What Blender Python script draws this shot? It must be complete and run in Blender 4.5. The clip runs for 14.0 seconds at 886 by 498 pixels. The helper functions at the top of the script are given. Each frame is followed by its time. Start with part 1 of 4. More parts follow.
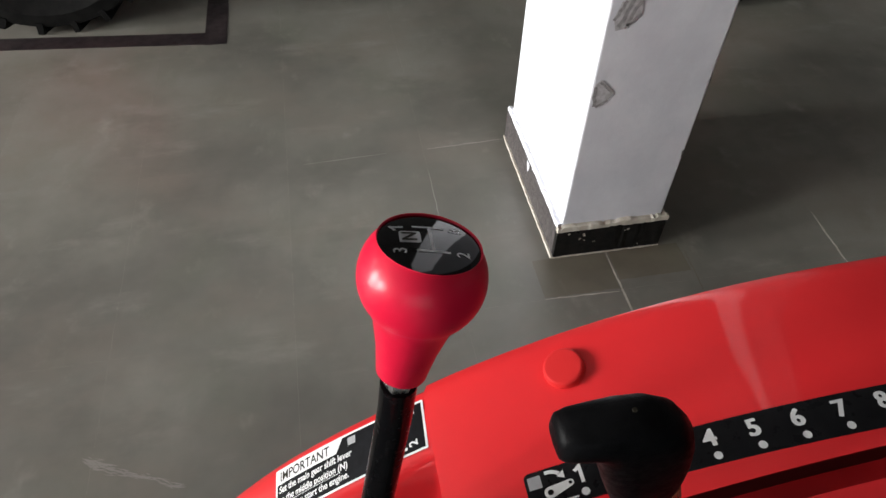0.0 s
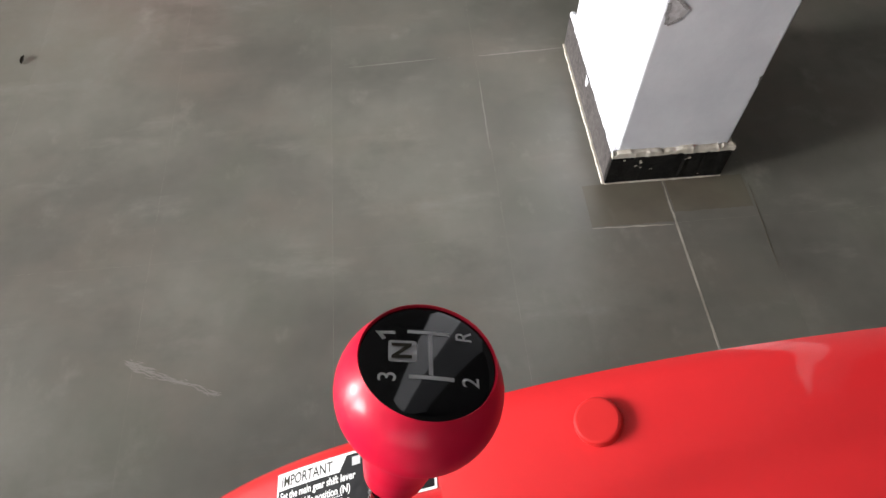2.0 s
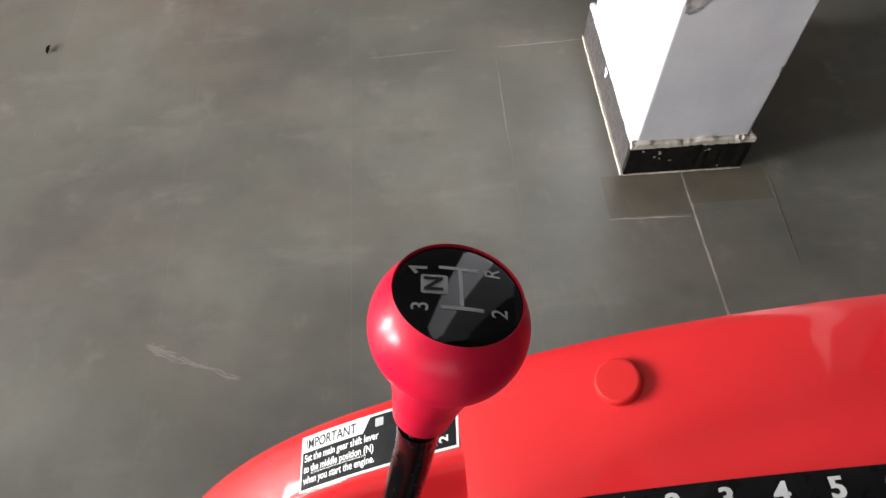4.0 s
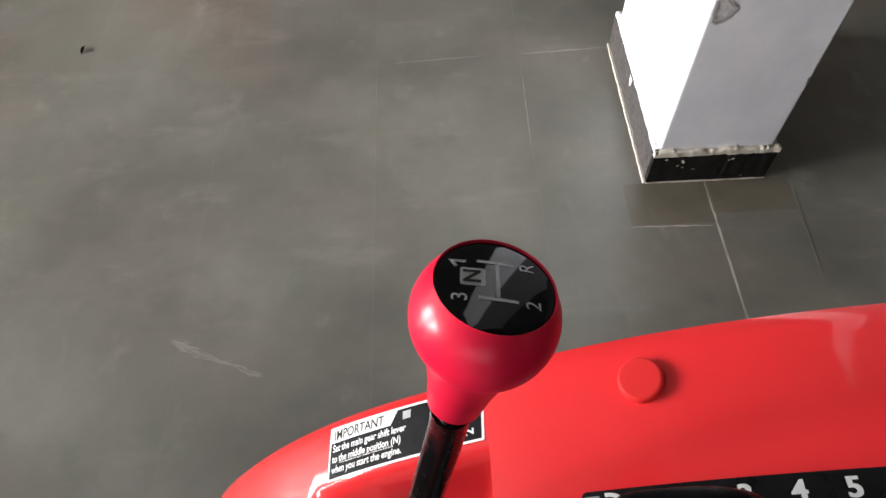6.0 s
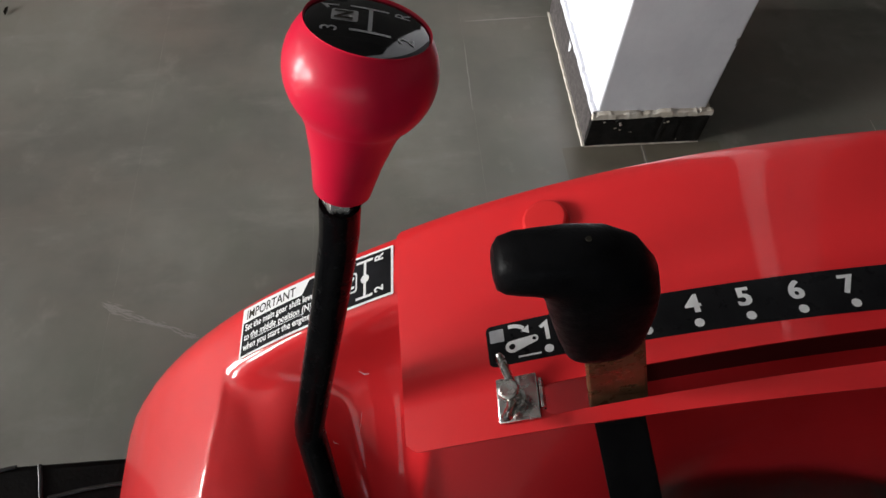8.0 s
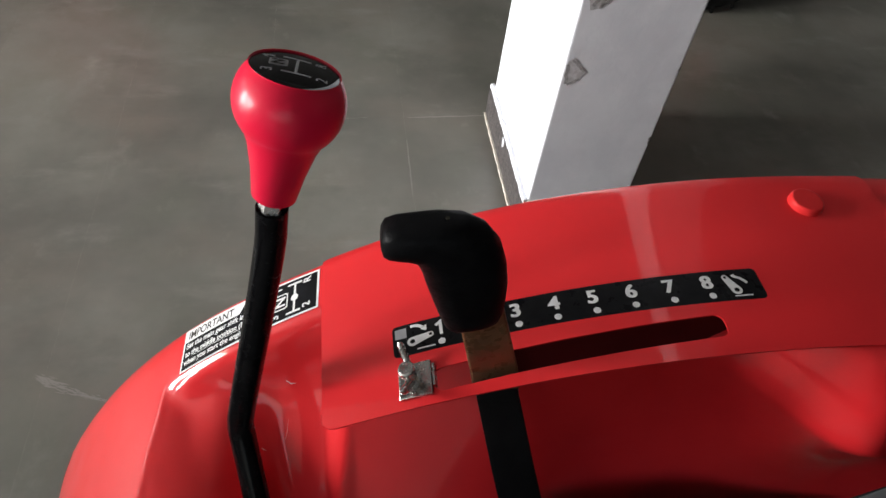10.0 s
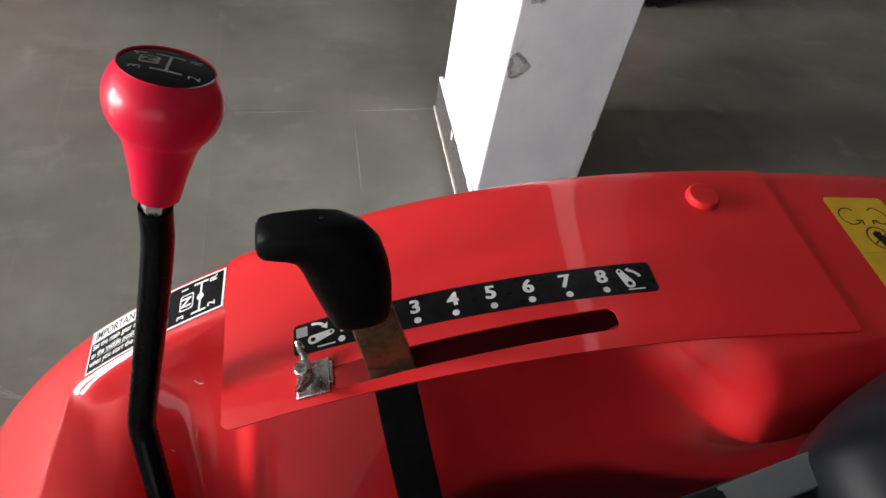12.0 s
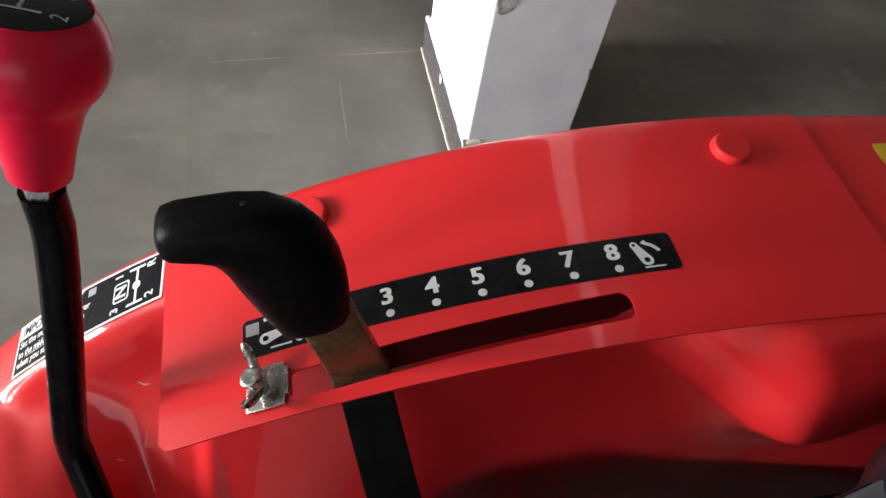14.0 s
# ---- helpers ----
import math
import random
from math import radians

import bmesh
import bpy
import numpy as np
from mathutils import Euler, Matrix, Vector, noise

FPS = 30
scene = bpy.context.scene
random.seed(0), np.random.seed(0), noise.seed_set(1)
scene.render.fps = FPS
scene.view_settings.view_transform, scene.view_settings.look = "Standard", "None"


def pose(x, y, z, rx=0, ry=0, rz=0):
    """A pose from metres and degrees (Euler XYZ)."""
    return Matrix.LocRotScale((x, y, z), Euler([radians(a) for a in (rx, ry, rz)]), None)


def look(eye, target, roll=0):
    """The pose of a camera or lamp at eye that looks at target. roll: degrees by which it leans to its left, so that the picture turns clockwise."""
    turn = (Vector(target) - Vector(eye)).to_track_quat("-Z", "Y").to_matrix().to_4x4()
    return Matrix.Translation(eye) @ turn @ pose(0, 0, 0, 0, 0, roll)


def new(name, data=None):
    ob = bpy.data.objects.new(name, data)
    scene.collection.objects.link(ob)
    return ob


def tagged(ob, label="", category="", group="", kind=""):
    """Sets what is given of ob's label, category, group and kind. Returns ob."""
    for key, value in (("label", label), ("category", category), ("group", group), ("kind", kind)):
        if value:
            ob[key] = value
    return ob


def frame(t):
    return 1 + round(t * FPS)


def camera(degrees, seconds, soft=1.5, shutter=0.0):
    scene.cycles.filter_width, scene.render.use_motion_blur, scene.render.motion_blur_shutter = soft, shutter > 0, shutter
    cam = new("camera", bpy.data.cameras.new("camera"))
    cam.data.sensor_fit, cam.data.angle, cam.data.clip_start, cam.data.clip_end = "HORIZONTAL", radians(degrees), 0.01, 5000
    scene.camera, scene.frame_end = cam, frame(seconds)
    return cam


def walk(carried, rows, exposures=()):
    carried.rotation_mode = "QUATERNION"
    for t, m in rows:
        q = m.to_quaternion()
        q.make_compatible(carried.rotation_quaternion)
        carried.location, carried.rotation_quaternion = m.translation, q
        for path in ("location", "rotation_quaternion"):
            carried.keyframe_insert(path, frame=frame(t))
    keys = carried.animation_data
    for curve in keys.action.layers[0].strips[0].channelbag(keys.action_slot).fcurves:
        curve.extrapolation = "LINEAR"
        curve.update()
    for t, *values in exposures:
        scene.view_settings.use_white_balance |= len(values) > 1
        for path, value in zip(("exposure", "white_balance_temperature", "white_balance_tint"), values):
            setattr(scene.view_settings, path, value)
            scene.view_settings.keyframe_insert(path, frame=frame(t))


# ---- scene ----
cam = camera(66.7, 14.0)
PATH = [
    (0, (0.003, 0.079, 1.612), (0.276, 1.385, 0.122), 1.7),
    (0.5, (-0.002, 0.087, 1.62), (0.22, 1.422, 0.148), 0.5),
    (1, (0.003, 0.105, 1.625), (0.158, 1.399, 0.108), -1.0),
    (1.5, (0.027, 0.157, 1.616), (0.163, 1.319, -0.006), -0.5),
    (2, (0.036, 0.189, 1.603), (0.135, 1.263, -0.081), -0.2),
    (2.5, (0.032, 0.192, 1.596), (0.114, 1.219, -0.118), -0.1),
    (3, (0.028, 0.182, 1.597), (0.094, 1.226, -0.108), -1.0),
    (5.5, (0.029, 0.159, 1.608), (0.05, 1.24, -0.075), -2.2),
    (6, (0.02, 0.154, 1.612), (0.018, 1.24, -0.068), -2.9),
    (6.5, (0.024, 0.145, 1.613), (0.024, 1.232, -0.066), -3.1),
    (7, (0.035, 0.125, 1.61), (0.056, 1.208, -0.071), -2.7),
    (7.5, (0.032, 0.096, 1.572), (0.046, 1.092, -0.162), -2.7),
    (8, (0.045, 0.073, 1.555), (0.184, 1.139, -0.132), 3.0),
    (8.5, (0.063, 0.06, 1.557), (0.285, 1.196, -0.075), 4.5),
    (8.7, (0.067, 0.051, 1.557), (0.335, 1.207, -0.053), 6.2),
    (10.8, (0.056, -0.055, 1.621), (0.359, 1.256, 0.141), 9.0),
    (11, (0.06, -0.054, 1.62), (0.369, 1.252, 0.138), 9.1),
    (11.5, (0.07, -0.046, 1.606), (0.411, 1.216, 0.092), 10.1),
    (12, (0.104, -0.035, 1.608), (0.517, 1.215, 0.102), 11.5),
    (12.5, (0.153, -0.018, 1.589), (0.643, 1.162, 0.051), 12.5),
    (13, (0.178, 0.003, 1.577), (0.703, 1.156, 0.029), 13.0),
    (13.5, (0.171, 0.018, 1.57), (0.666, 1.162, 0.006), 12.5),
    (14, (0.135, 0.031, 1.555), (0.547, 1.151, -0.05), 11.2),
]
EXPOSURES = [(0, 0.02), (1.5, 0.25), (2.5, 0.48), (3, 0.45), (5.5, 0.37), (6.5, 0.30), (7, 0.25), (7.5, -0.22), (8, -0.24),
             (8.5, -0.03), (8.7, 0.0), (10.8, 0.06), (11, 0.06), (11.5, 0.16), (12.5, 0.29), (13, 0.41), (13.5, 0.43), (14, 0.37)]
walk(cam, [(t, look(eye, target, roll)) for t, eye, target, roll in PATH], EXPOSURES)

# ---- daylight ----
world = bpy.data.worlds.new("daylight")
scene.world = world
world.use_nodes = True
wn = world.node_tree.nodes
sky = wn.new("ShaderNodeTexSky")
sky.sky_type, sky.sun_disc = "NISHITA", False
sky.sun_elevation, sky.sun_rotation = radians(48), radians(200)
world.node_tree.links.new(sky.outputs[0], wn["Background"].inputs[0])
wn["Background"].inputs[1].default_value = 0.12


def area_light(name, loc, target, sx, sy, watts, colour):
    d = bpy.data.lights.new(name, "AREA")
    d.shape, d.size, d.size_y, d.energy, d.color = "RECTANGLE", sx, sy, watts, colour
    ob = new(name, d)
    ob.matrix_world = look(loc, target)
    return ob


# sky light entering by the open shutter and the doorway and high window on the west side and by the window on the south side
area_light("shutter_daylight", (-11.95, -1.75, 1.95), (0, -1.75, 1.95), 2.7, 3.8, 2150, (1.0, 0.988, 0.965))
area_light("doorway_daylight", (-11.95, 1.95, 1.95), (0, 1.95, 1.95), 2.0, 3.8, 1650, (1.0, 0.988, 0.965))
area_light("high_window_daylight", (-11.95, 5.9, 3.86), (0, 5.9, 3.86), 2.5, 2.0, 95, (1.0, 0.99, 0.97))
area_light("window_daylight", (-2.0, -4.95, 2.1), (-2.0, 0, 2.1), 5.0, 2.3, 28, (0.86, 0.93, 1.0))


# ---- materials ----
def mat(name, base, rough=0.5, metal=0.0, coat=0.0, spec=0.5):
    m = bpy.data.materials.new(name)
    m.use_nodes = True
    b = m.node_tree.nodes["Principled BSDF"]
    b.inputs["Base Color"].default_value = (*base, 1)
    b.inputs["Roughness"].default_value = rough
    b.inputs["Metallic"].default_value = metal
    b.inputs["Coat Weight"].default_value = coat
    b.inputs["Coat Roughness"].default_value = 0.035
    b.inputs["Specular IOR Level"].default_value = spec
    return m


def node(m, kind, **values):
    n = m.node_tree.nodes.new(kind)
    for k, v in values.items():
        n.inputs[k.replace("_", " ")].default_value = v
    return n


def wire(m, a, b):
    m.node_tree.links.new(a, b)


def coords(m, stretch=(1, 1, 1)):
    tc = m.node_tree.nodes.new("ShaderNodeTexCoord")
    mp = node(m, "ShaderNodeMapping", Scale=stretch)
    wire(m, tc.outputs["Object"], mp.inputs["Vector"])
    return mp.outputs["Vector"]


def noise_fac(m, vec, scale, detail=4.0, rough=0.55, lo=0.35, hi=0.65):
    n = node(m, "ShaderNodeTexNoise", Scale=scale, Detail=detail, Roughness=rough)
    wire(m, vec, n.inputs["Vector"])
    r = node(m, "ShaderNodeMapRange")
    r.interpolation_type = "SMOOTHSTEP"
    r.inputs["From Min"].default_value, r.inputs["From Max"].default_value = lo, hi
    wire(m, n.outputs["Fac"], r.inputs["Value"])
    return r.outputs["Result"]


def blend(m, fac, a, b):
    """a and b: colours, or the socket of a colour."""
    x = m.node_tree.nodes.new("ShaderNodeMix")
    x.data_type = "RGBA"
    for sock, v in ((x.inputs[6], a), (x.inputs[7], b)):
        if isinstance(v, tuple):
            sock.default_value = (*v, 1)
        else:
            wire(m, v, sock)
    if isinstance(fac, float):
        x.inputs[0].default_value = fac
    else:
        wire(m, fac, x.inputs[0])
    return x.outputs[2]


def bsdf(m):
    return m.node_tree.nodes["Principled BSDF"]


def rough_from(m, fac, lo, hi):
    r = node(m, "ShaderNodeMapRange")
    r.inputs["To Min"].default_value, r.inputs["To Max"].default_value = lo, hi
    wire(m, fac, r.inputs["Value"])
    wire(m, r.outputs["Result"], bsdf(m).inputs["Roughness"])


def bump(m, fac, strength, distance):
    b = node(m, "ShaderNodeBump", Strength=strength, Distance=distance)
    wire(m, fac, b.inputs["Height"])
    wire(m, b.outputs["Normal"], bsdf(m).inputs["Normal"])


def scaled(m, sock, k):
    x = m.node_tree.nodes.new("ShaderNodeMath")
    x.operation = "MULTIPLY"
    x.inputs[1].default_value = k
    wire(m, sock, x.inputs[0])
    return x.outputs[0]


def paint(name, base, dark, rough, coat):
    """Sprayed enamel: slight mottling, faint dust in the gloss, orange peel."""
    m = mat(name, base, rough, coat=coat, spec=0.1)
    bsdf(m).inputs["Coat Roughness"].default_value = 0.05
    v = coords(m)
    wire(m, blend(m, noise_fac(m, v, 7, lo=0.3, hi=0.75), base, dark), bsdf(m).inputs["Base Color"])
    rough_from(m, noise_fac(m, v, 9, detail=3), rough - 0.03, rough + 0.05)
    bump(m, noise_fac(m, v, 260, detail=2), 0.02, 0.001)
    return m


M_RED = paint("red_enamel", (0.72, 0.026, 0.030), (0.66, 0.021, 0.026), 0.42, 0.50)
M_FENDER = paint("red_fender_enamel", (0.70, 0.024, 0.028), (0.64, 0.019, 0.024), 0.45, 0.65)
# darker than the bodywork red, to weaken its reflection in the floor
M_RIM = paint("dark_red_rim_paint", (0.42, 0.016, 0.020), (0.34, 0.014, 0.017), 0.5, 0.0)
# red darkened to carry the shade inside the lever slot
M_SLOT_SHADE = paint("slot_shade_red", (0.11, 0.008, 0.009), (0.08, 0.006, 0.007), 0.6, 0.0)
M_CAP = paint("red_cap_plastic", (0.66, 0.03, 0.03), (0.6, 0.024, 0.026), 0.38, 0.0)
M_KNOB = paint("crimson_plastic", (0.60, 0.009, 0.040), (0.55, 0.008, 0.035), 0.40, 0.30)
bsdf(M_KNOB).inputs["Coat Roughness"].default_value = 0.22


def plain(name, base, other, rough, scale=30, relief=0.0, metal=0.0, swing=0.08):
    m = mat(name, base, rough, metal)
    v = coords(m)
    wire(m, blend(m, noise_fac(m, v, scale), base, other), bsdf(m).inputs["Base Color"])
    rough_from(m, noise_fac(m, v, scale * 2.3, detail=5), rough - swing, rough + swing)
    if relief:
        bump(m, noise_fac(m, v, scale * 9, detail=3), relief, 0.001)
    return m


M_DISC = mat("glossy_black_cap", (0.003, 0.003, 0.004), 0.05, spec=0.27)
M_VINYL = plain("black_vinyl", (0.005, 0.005, 0.006), (0.009, 0.009, 0.010), 0.34, 60)
bsdf(M_VINYL).inputs["Specular IOR Level"].default_value = 0.25
M_LABEL = plain("black_label_vinyl", (0.006, 0.006, 0.007), (0.010, 0.010, 0.012), 0.5, 60)
M_WHITE = plain("white_print", (0.78, 0.78, 0.78), (0.70, 0.70, 0.71), 0.45, 80)
M_GREYPRINT = plain("grey_print", (0.33, 0.33, 0.345), (0.28, 0.28, 0.29), 0.4, 80)
M_INK = plain("black_ink", (0.02, 0.018, 0.014), (0.03, 0.027, 0.02), 0.5, 80)
M_HOLE = mat("hole_shade_black", (0.002, 0.002, 0.002), 0.9, spec=0.0)
M_BROWN = plain("brown_ink", (0.16, 0.045, 0.015), (0.12, 0.035, 0.012), 0.5, 80)
M_YELLOW = plain("yellow_vinyl", (0.78, 0.50, 0.02), (0.70, 0.43, 0.02), 0.42, 40)
M_GRIP = plain("black_grip_plastic", (0.003, 0.003, 0.0034), (0.005, 0.005, 0.0055), 0.40, 90, 0.12)
M_SLEEVE = plain("black_shaft_sleeve", (0.003, 0.003, 0.0034), (0.005, 0.005, 0.0055), 0.20, 70, 0.02)
for _m, _s in ((M_GRIP, 0.045), (M_SLEEVE, 0.075), (M_VINYL, 0.12), (M_LABEL, 0.05), (M_WHITE, 0.1), (M_INK, 0.05)):
    bsdf(_m).inputs["Specular IOR Level"].default_value = _s
M_STEEL = plain("zinc_plated_steel", (0.52, 0.515, 0.50), (0.44, 0.435, 0.42), 0.24, 90, 0.02, 1.0, 0.05)
M_BRONZE = plain("passivated_bar", (0.20, 0.105, 0.050), (0.15, 0.075, 0.036), 0.34, 50, 0.04, 0.35, 0.1)
M_BLACKSTEEL = plain("black_painted_steel", (0.007, 0.007, 0.008), (0.012, 0.012, 0.013), 0.42, 40, 0.05)
bsdf(M_BLACKSTEEL).inputs["Specular IOR Level"].default_value = 0.12
M_PLATE = plain("dark_grey_steel", (0.020, 0.021, 0.023), (0.028, 0.029, 0.031), 0.45, 40, 0.05)
bsdf(M_PLATE).inputs["Specular IOR Level"].default_value = 0.3
M_RUBBER = plain("black_rubber", (0.004, 0.004, 0.004), (0.008, 0.0078, 0.0075), 0.6, 18, 0.25)
bsdf(M_RUBBER).inputs["Specular IOR Level"].default_value = 0.06
# lighter and glossier than the mat, so the ribs show as light lines
M_RIB = plain("light_rubber_rib", (0.012, 0.0115, 0.011), (0.022, 0.021, 0.02), 0.4, 30)
M_MAT = plain("black_floor_mat", (0.004, 0.004, 0.004), (0.008, 0.0075, 0.007), 0.55, 14, 0.2)
bsdf(M_MAT).inputs["Specular IOR Level"].default_value = 0.06
M_SEAT = plain("black_seat_vinyl", (0.005, 0.0055, 0.007), (0.008, 0.0085, 0.011), 0.38, 35, 0.02, 0.0, 0.02)
bsdf(M_SEAT).inputs["Specular IOR Level"].default_value = 0.10
M_GREYPL = plain("dark_grey_plastic", (0.085, 0.087, 0.092), (0.072, 0.074, 0.079), 0.5, 25, 0.01)
M_IRON = plain("cast_iron_grey", (0.06, 0.06, 0.06), (0.09, 0.085, 0.08), 0.6, 20, 0.3)
M_RUST = plain("red_oxide_steel", (0.34, 0.13, 0.085), (0.24, 0.08, 0.05), 0.5, 9, 0.2)
M_DARKSTRIPE = plain("dark_stone_border", (0.018, 0.013, 0.015), (0.034, 0.025, 0.026), 0.45, 12, 0.1)


def stone(name, a, b, dust):
    """Worn grey-green flagstone with soft clouds of dust, brown and olive tints, pale scuffs and fine grain."""
    m = mat(name, a, 0.42, spec=0.5)
    v = coords(m)
    info = m.node_tree.nodes.new("ShaderNodeObjectInfo")
    mean = tuple((p + q) / 2 for p, q in zip(a, b))
    lo, hi = tuple(0.66 * q for q in a), tuple(1.12 * q for q in b)
    c = blend(m, noise_fac(m, v, 1.1, detail=5, rough=0.58, lo=0.28, hi=0.72), lo, hi)
    c = blend(m, scaled(m, noise_fac(m, coords(m, (1.2, 0.8, 1)), 4.0, detail=5, rough=0.6, lo=0.30, hi=0.70), 0.35), c, mean)
    brown = noise_fac(m, coords(m, (1.0, 1.5, 1)), 1.9, detail=4, rough=0.55, lo=0.44, hi=0.68)
    c = blend(m, scaled(m, brown, 0.50), c, (mean[0] * 1.08, mean[1] * 0.97, mean[2] * 0.93))
    olive = noise_fac(m, coords(m, (1.3, 0.9, 1)), 2.6, detail=4, rough=0.55, lo=0.48, hi=0.70)
    c = blend(m, scaled(m, olive, 0.50), c, (mean[0] * 0.80, mean[1] * 0.86, mean[2] * 0.78))
    c = blend(m, scaled(m, info.outputs["Random"], 0.22), c, (a[0] * 0.92, a[1] * 0.95, a[2] * 0.93))
    streak = noise_fac(m, coords(m, (0.7, 1.9, 1)), 3.0, detail=6, rough=0.62, lo=0.54, hi=0.80)
    c = blend(m, scaled(m, streak, 0.50), c, dust)
    wisp = noise_fac(m, coords(m, (1.2, 0.85, 1)), 5.5, detail=6, rough=0.66, lo=0.56, hi=0.74)
    c = blend(m, scaled(m, wisp, 0.24), c, dust)
    damp = noise_fac(m, coords(m, (0.8, 1.1, 1)), 2.2, detail=5, rough=0.62, lo=0.52, hi=0.70)
    c = blend(m, scaled(m, damp, 0.45), c, tuple(0.62 * q for q in a))
    spots = noise_fac(m, coords(m, (1.1, 0.8, 1)), 4.6, detail=4, rough=0.55, lo=0.63, hi=0.80)
    c = blend(m, scaled(m, spots, 0.50), c, tuple(1.15 * q for q in dust))
    grain = noise_fac(m, v, 70, detail=3, lo=0.25, hi=0.75)
    c = blend(m, scaled(m, grain, 0.10), c, a)
    wire(m, c, bsdf(m).inputs["Base Color"])
    rough_from(m, noise_fac(m, v, 2.7, detail=3, rough=0.5, lo=0.25, hi=0.75), 0.285, 0.38)
    bump(m, noise_fac(m, v, 26, detail=2, lo=0.15, hi=0.85), 0.03, 0.002)
    return m


M_FLOOR = stone("kota_flagstone", (0.163, 0.156, 0.136), (0.266, 0.257, 0.227), (0.355, 0.343, 0.308))
M_PATCH = stone("stained_flagstone", (0.150, 0.133, 0.102), (0.215, 0.196, 0.156), (0.28, 0.26, 0.22))
M_SCUFF = stone("scraped_flagstone", (0.31, 0.295, 0.272), (0.36, 0.342, 0.317), (0.40, 0.38, 0.355))
M_GROUT = plain("pale_joint_cement", (0.50, 0.465, 0.41), (0.36, 0.335, 0.29), 0.8, 14, 0.3)


def limewash():
    m = mat("white_limewash", (0.74, 0.75, 0.78), 0.65)
    v = coords(m)
    c = blend(m, noise_fac(m, v, 4, detail=6), (0.76, 0.77, 0.82), (0.66, 0.67, 0.725))
    c = blend(m, scaled(m, noise_fac(m, coords(m, (1, 1, 0.35)), 9, detail=8, lo=0.6, hi=0.8), 0.35), c, (0.50, 0.49, 0.50))
    wire(m, c, bsdf(m).inputs["Base Color"])
    bump(m, noise_fac(m, v, 22, detail=4), 0.10, 0.003)
    return m


M_LIME = limewash()
M_SKIRT = plain("chipped_black_skirting_paint", (0.007, 0.007, 0.007), (0.014, 0.0135, 0.013), 0.42, 25, 0.3)
bsdf(M_SKIRT).inputs["Specular IOR Level"].default_value = 0.15
M_SKIRT_DUSTY = plain("dusty_black_skirting_paint", (0.050, 0.044, 0.044), (0.068, 0.061, 0.060), 0.5, 30, 0.3)
M_LEDGE = plain("cream_cement_ledge", (0.50, 0.45, 0.38), (0.62, 0.58, 0.52), 0.8, 30, 0.5)
M_SMUDGE = plain("grey_tape_residue", (0.46, 0.45, 0.46), (0.62, 0.61, 0.63), 0.7, 60, 0.2)
M_TORN = plain("dark_tape_edge", (0.26, 0.25, 0.255), (0.40, 0.39, 0.39), 0.7, 90, 0.2)
M_CHIP = plain("bare_cement_chip", (0.11, 0.10, 0.095), (0.16, 0.15, 0.14), 0.8, 60, 0.3)
M_WALL = plain("plain_plaster", (0.09, 0.088, 0.085), (0.07, 0.068, 0.065), 0.8, 3, 0.3)
M_CEIL = plain("grey_ceiling", (0.19, 0.187, 0.183), (0.15, 0.147, 0.143), 0.8, 3, 0.2)
M_GROUND = plain("concrete_yard", (0.30, 0.29, 0.27), (0.24, 0.23, 0.21), 0.8, 2, 0.3)


# ---- mesh helpers ----
def mesh_object(name, bm, material, sharp=20):
    me = bpy.data.meshes.new(name)
    bmesh.ops.recalc_face_normals(bm, faces=bm.faces)
    bm.to_mesh(me)
    bm.free()
    me.polygons.foreach_set("use_smooth", [True] * len(me.polygons))
    me.set_sharp_from_angle(angle=radians(sharp))
    if material:
        me.materials.append(material)
    return new(name, me)


def part(name, bm, material, parent, label="", sharp=20):
    ob = mesh_object(name, bm, material, sharp)
    ob.parent = parent
    if parent.type == "EMPTY":
        ob.location = -parent.location
    return tagged(ob, label)


def thing(name, at, label, category, group="", kind=""):
    ob = new(name)
    ob.location = at
    ob.empty_display_size = 0.1
    return tagged(ob, label, category, group, kind)


def box(bm, lo, hi, bev=0.0, seg=2):
    vs = [bm.verts.new((x, y, z)) for x in (lo[0], hi[0]) for y in (lo[1], hi[1]) for z in (lo[2], hi[2])]
    fs = [bm.faces.new([vs[i] for i in f]) for f in ((0, 1, 3, 2), (4, 6, 7, 5), (0, 4, 5, 1), (2, 3, 7, 6), (0, 2, 6, 4), (1, 5, 7, 3))]
    if bev:
        es = {e for f in fs for e in f.edges}
        bmesh.ops.bevel(bm, geom=list(es), offset=bev, segments=seg, affect="EDGES", profile=0.5)
    return vs


def boxed(lo, hi, bev=0.0, seg=2):
    bm = bmesh.new()
    box(bm, lo, hi, bev, seg)
    return bm


def grid_faces(bm, rows, close=False):
    for a, b in zip(rows, rows[1:]):
        n = len(a)
        for i in range(n if close else n - 1):
            j = (i + 1) % n
            bm.faces.new((a[i], a[j], b[j], b[i]))


def frame_of(axis):
    axis = Vector(axis).normalized()
    e1 = Vector((1, 0, 0)) - axis * axis.x
    e1.normalize()
    return axis, e1, axis.cross(e1)


def turned(centre, axis, profile, n=48, cap=True):
    """A body of revolution: profile rows of (distance along the axis, radius)."""
    bm = bmesh.new()
    a, e1, e2 = frame_of(axis)
    c = Vector(centre)
    rows = []
    for h, r in profile:
        rows.append([bm.verts.new(c + a * h + (e1 * math.cos(t) + e2 * math.sin(t)) * r) for t in [2 * math.pi * i / n for i in range(n)]])
    grid_faces(bm, rows, True)
    if cap:
        bm.faces.new(rows[0])
        bm.faces.new(rows[-1])
    return bm


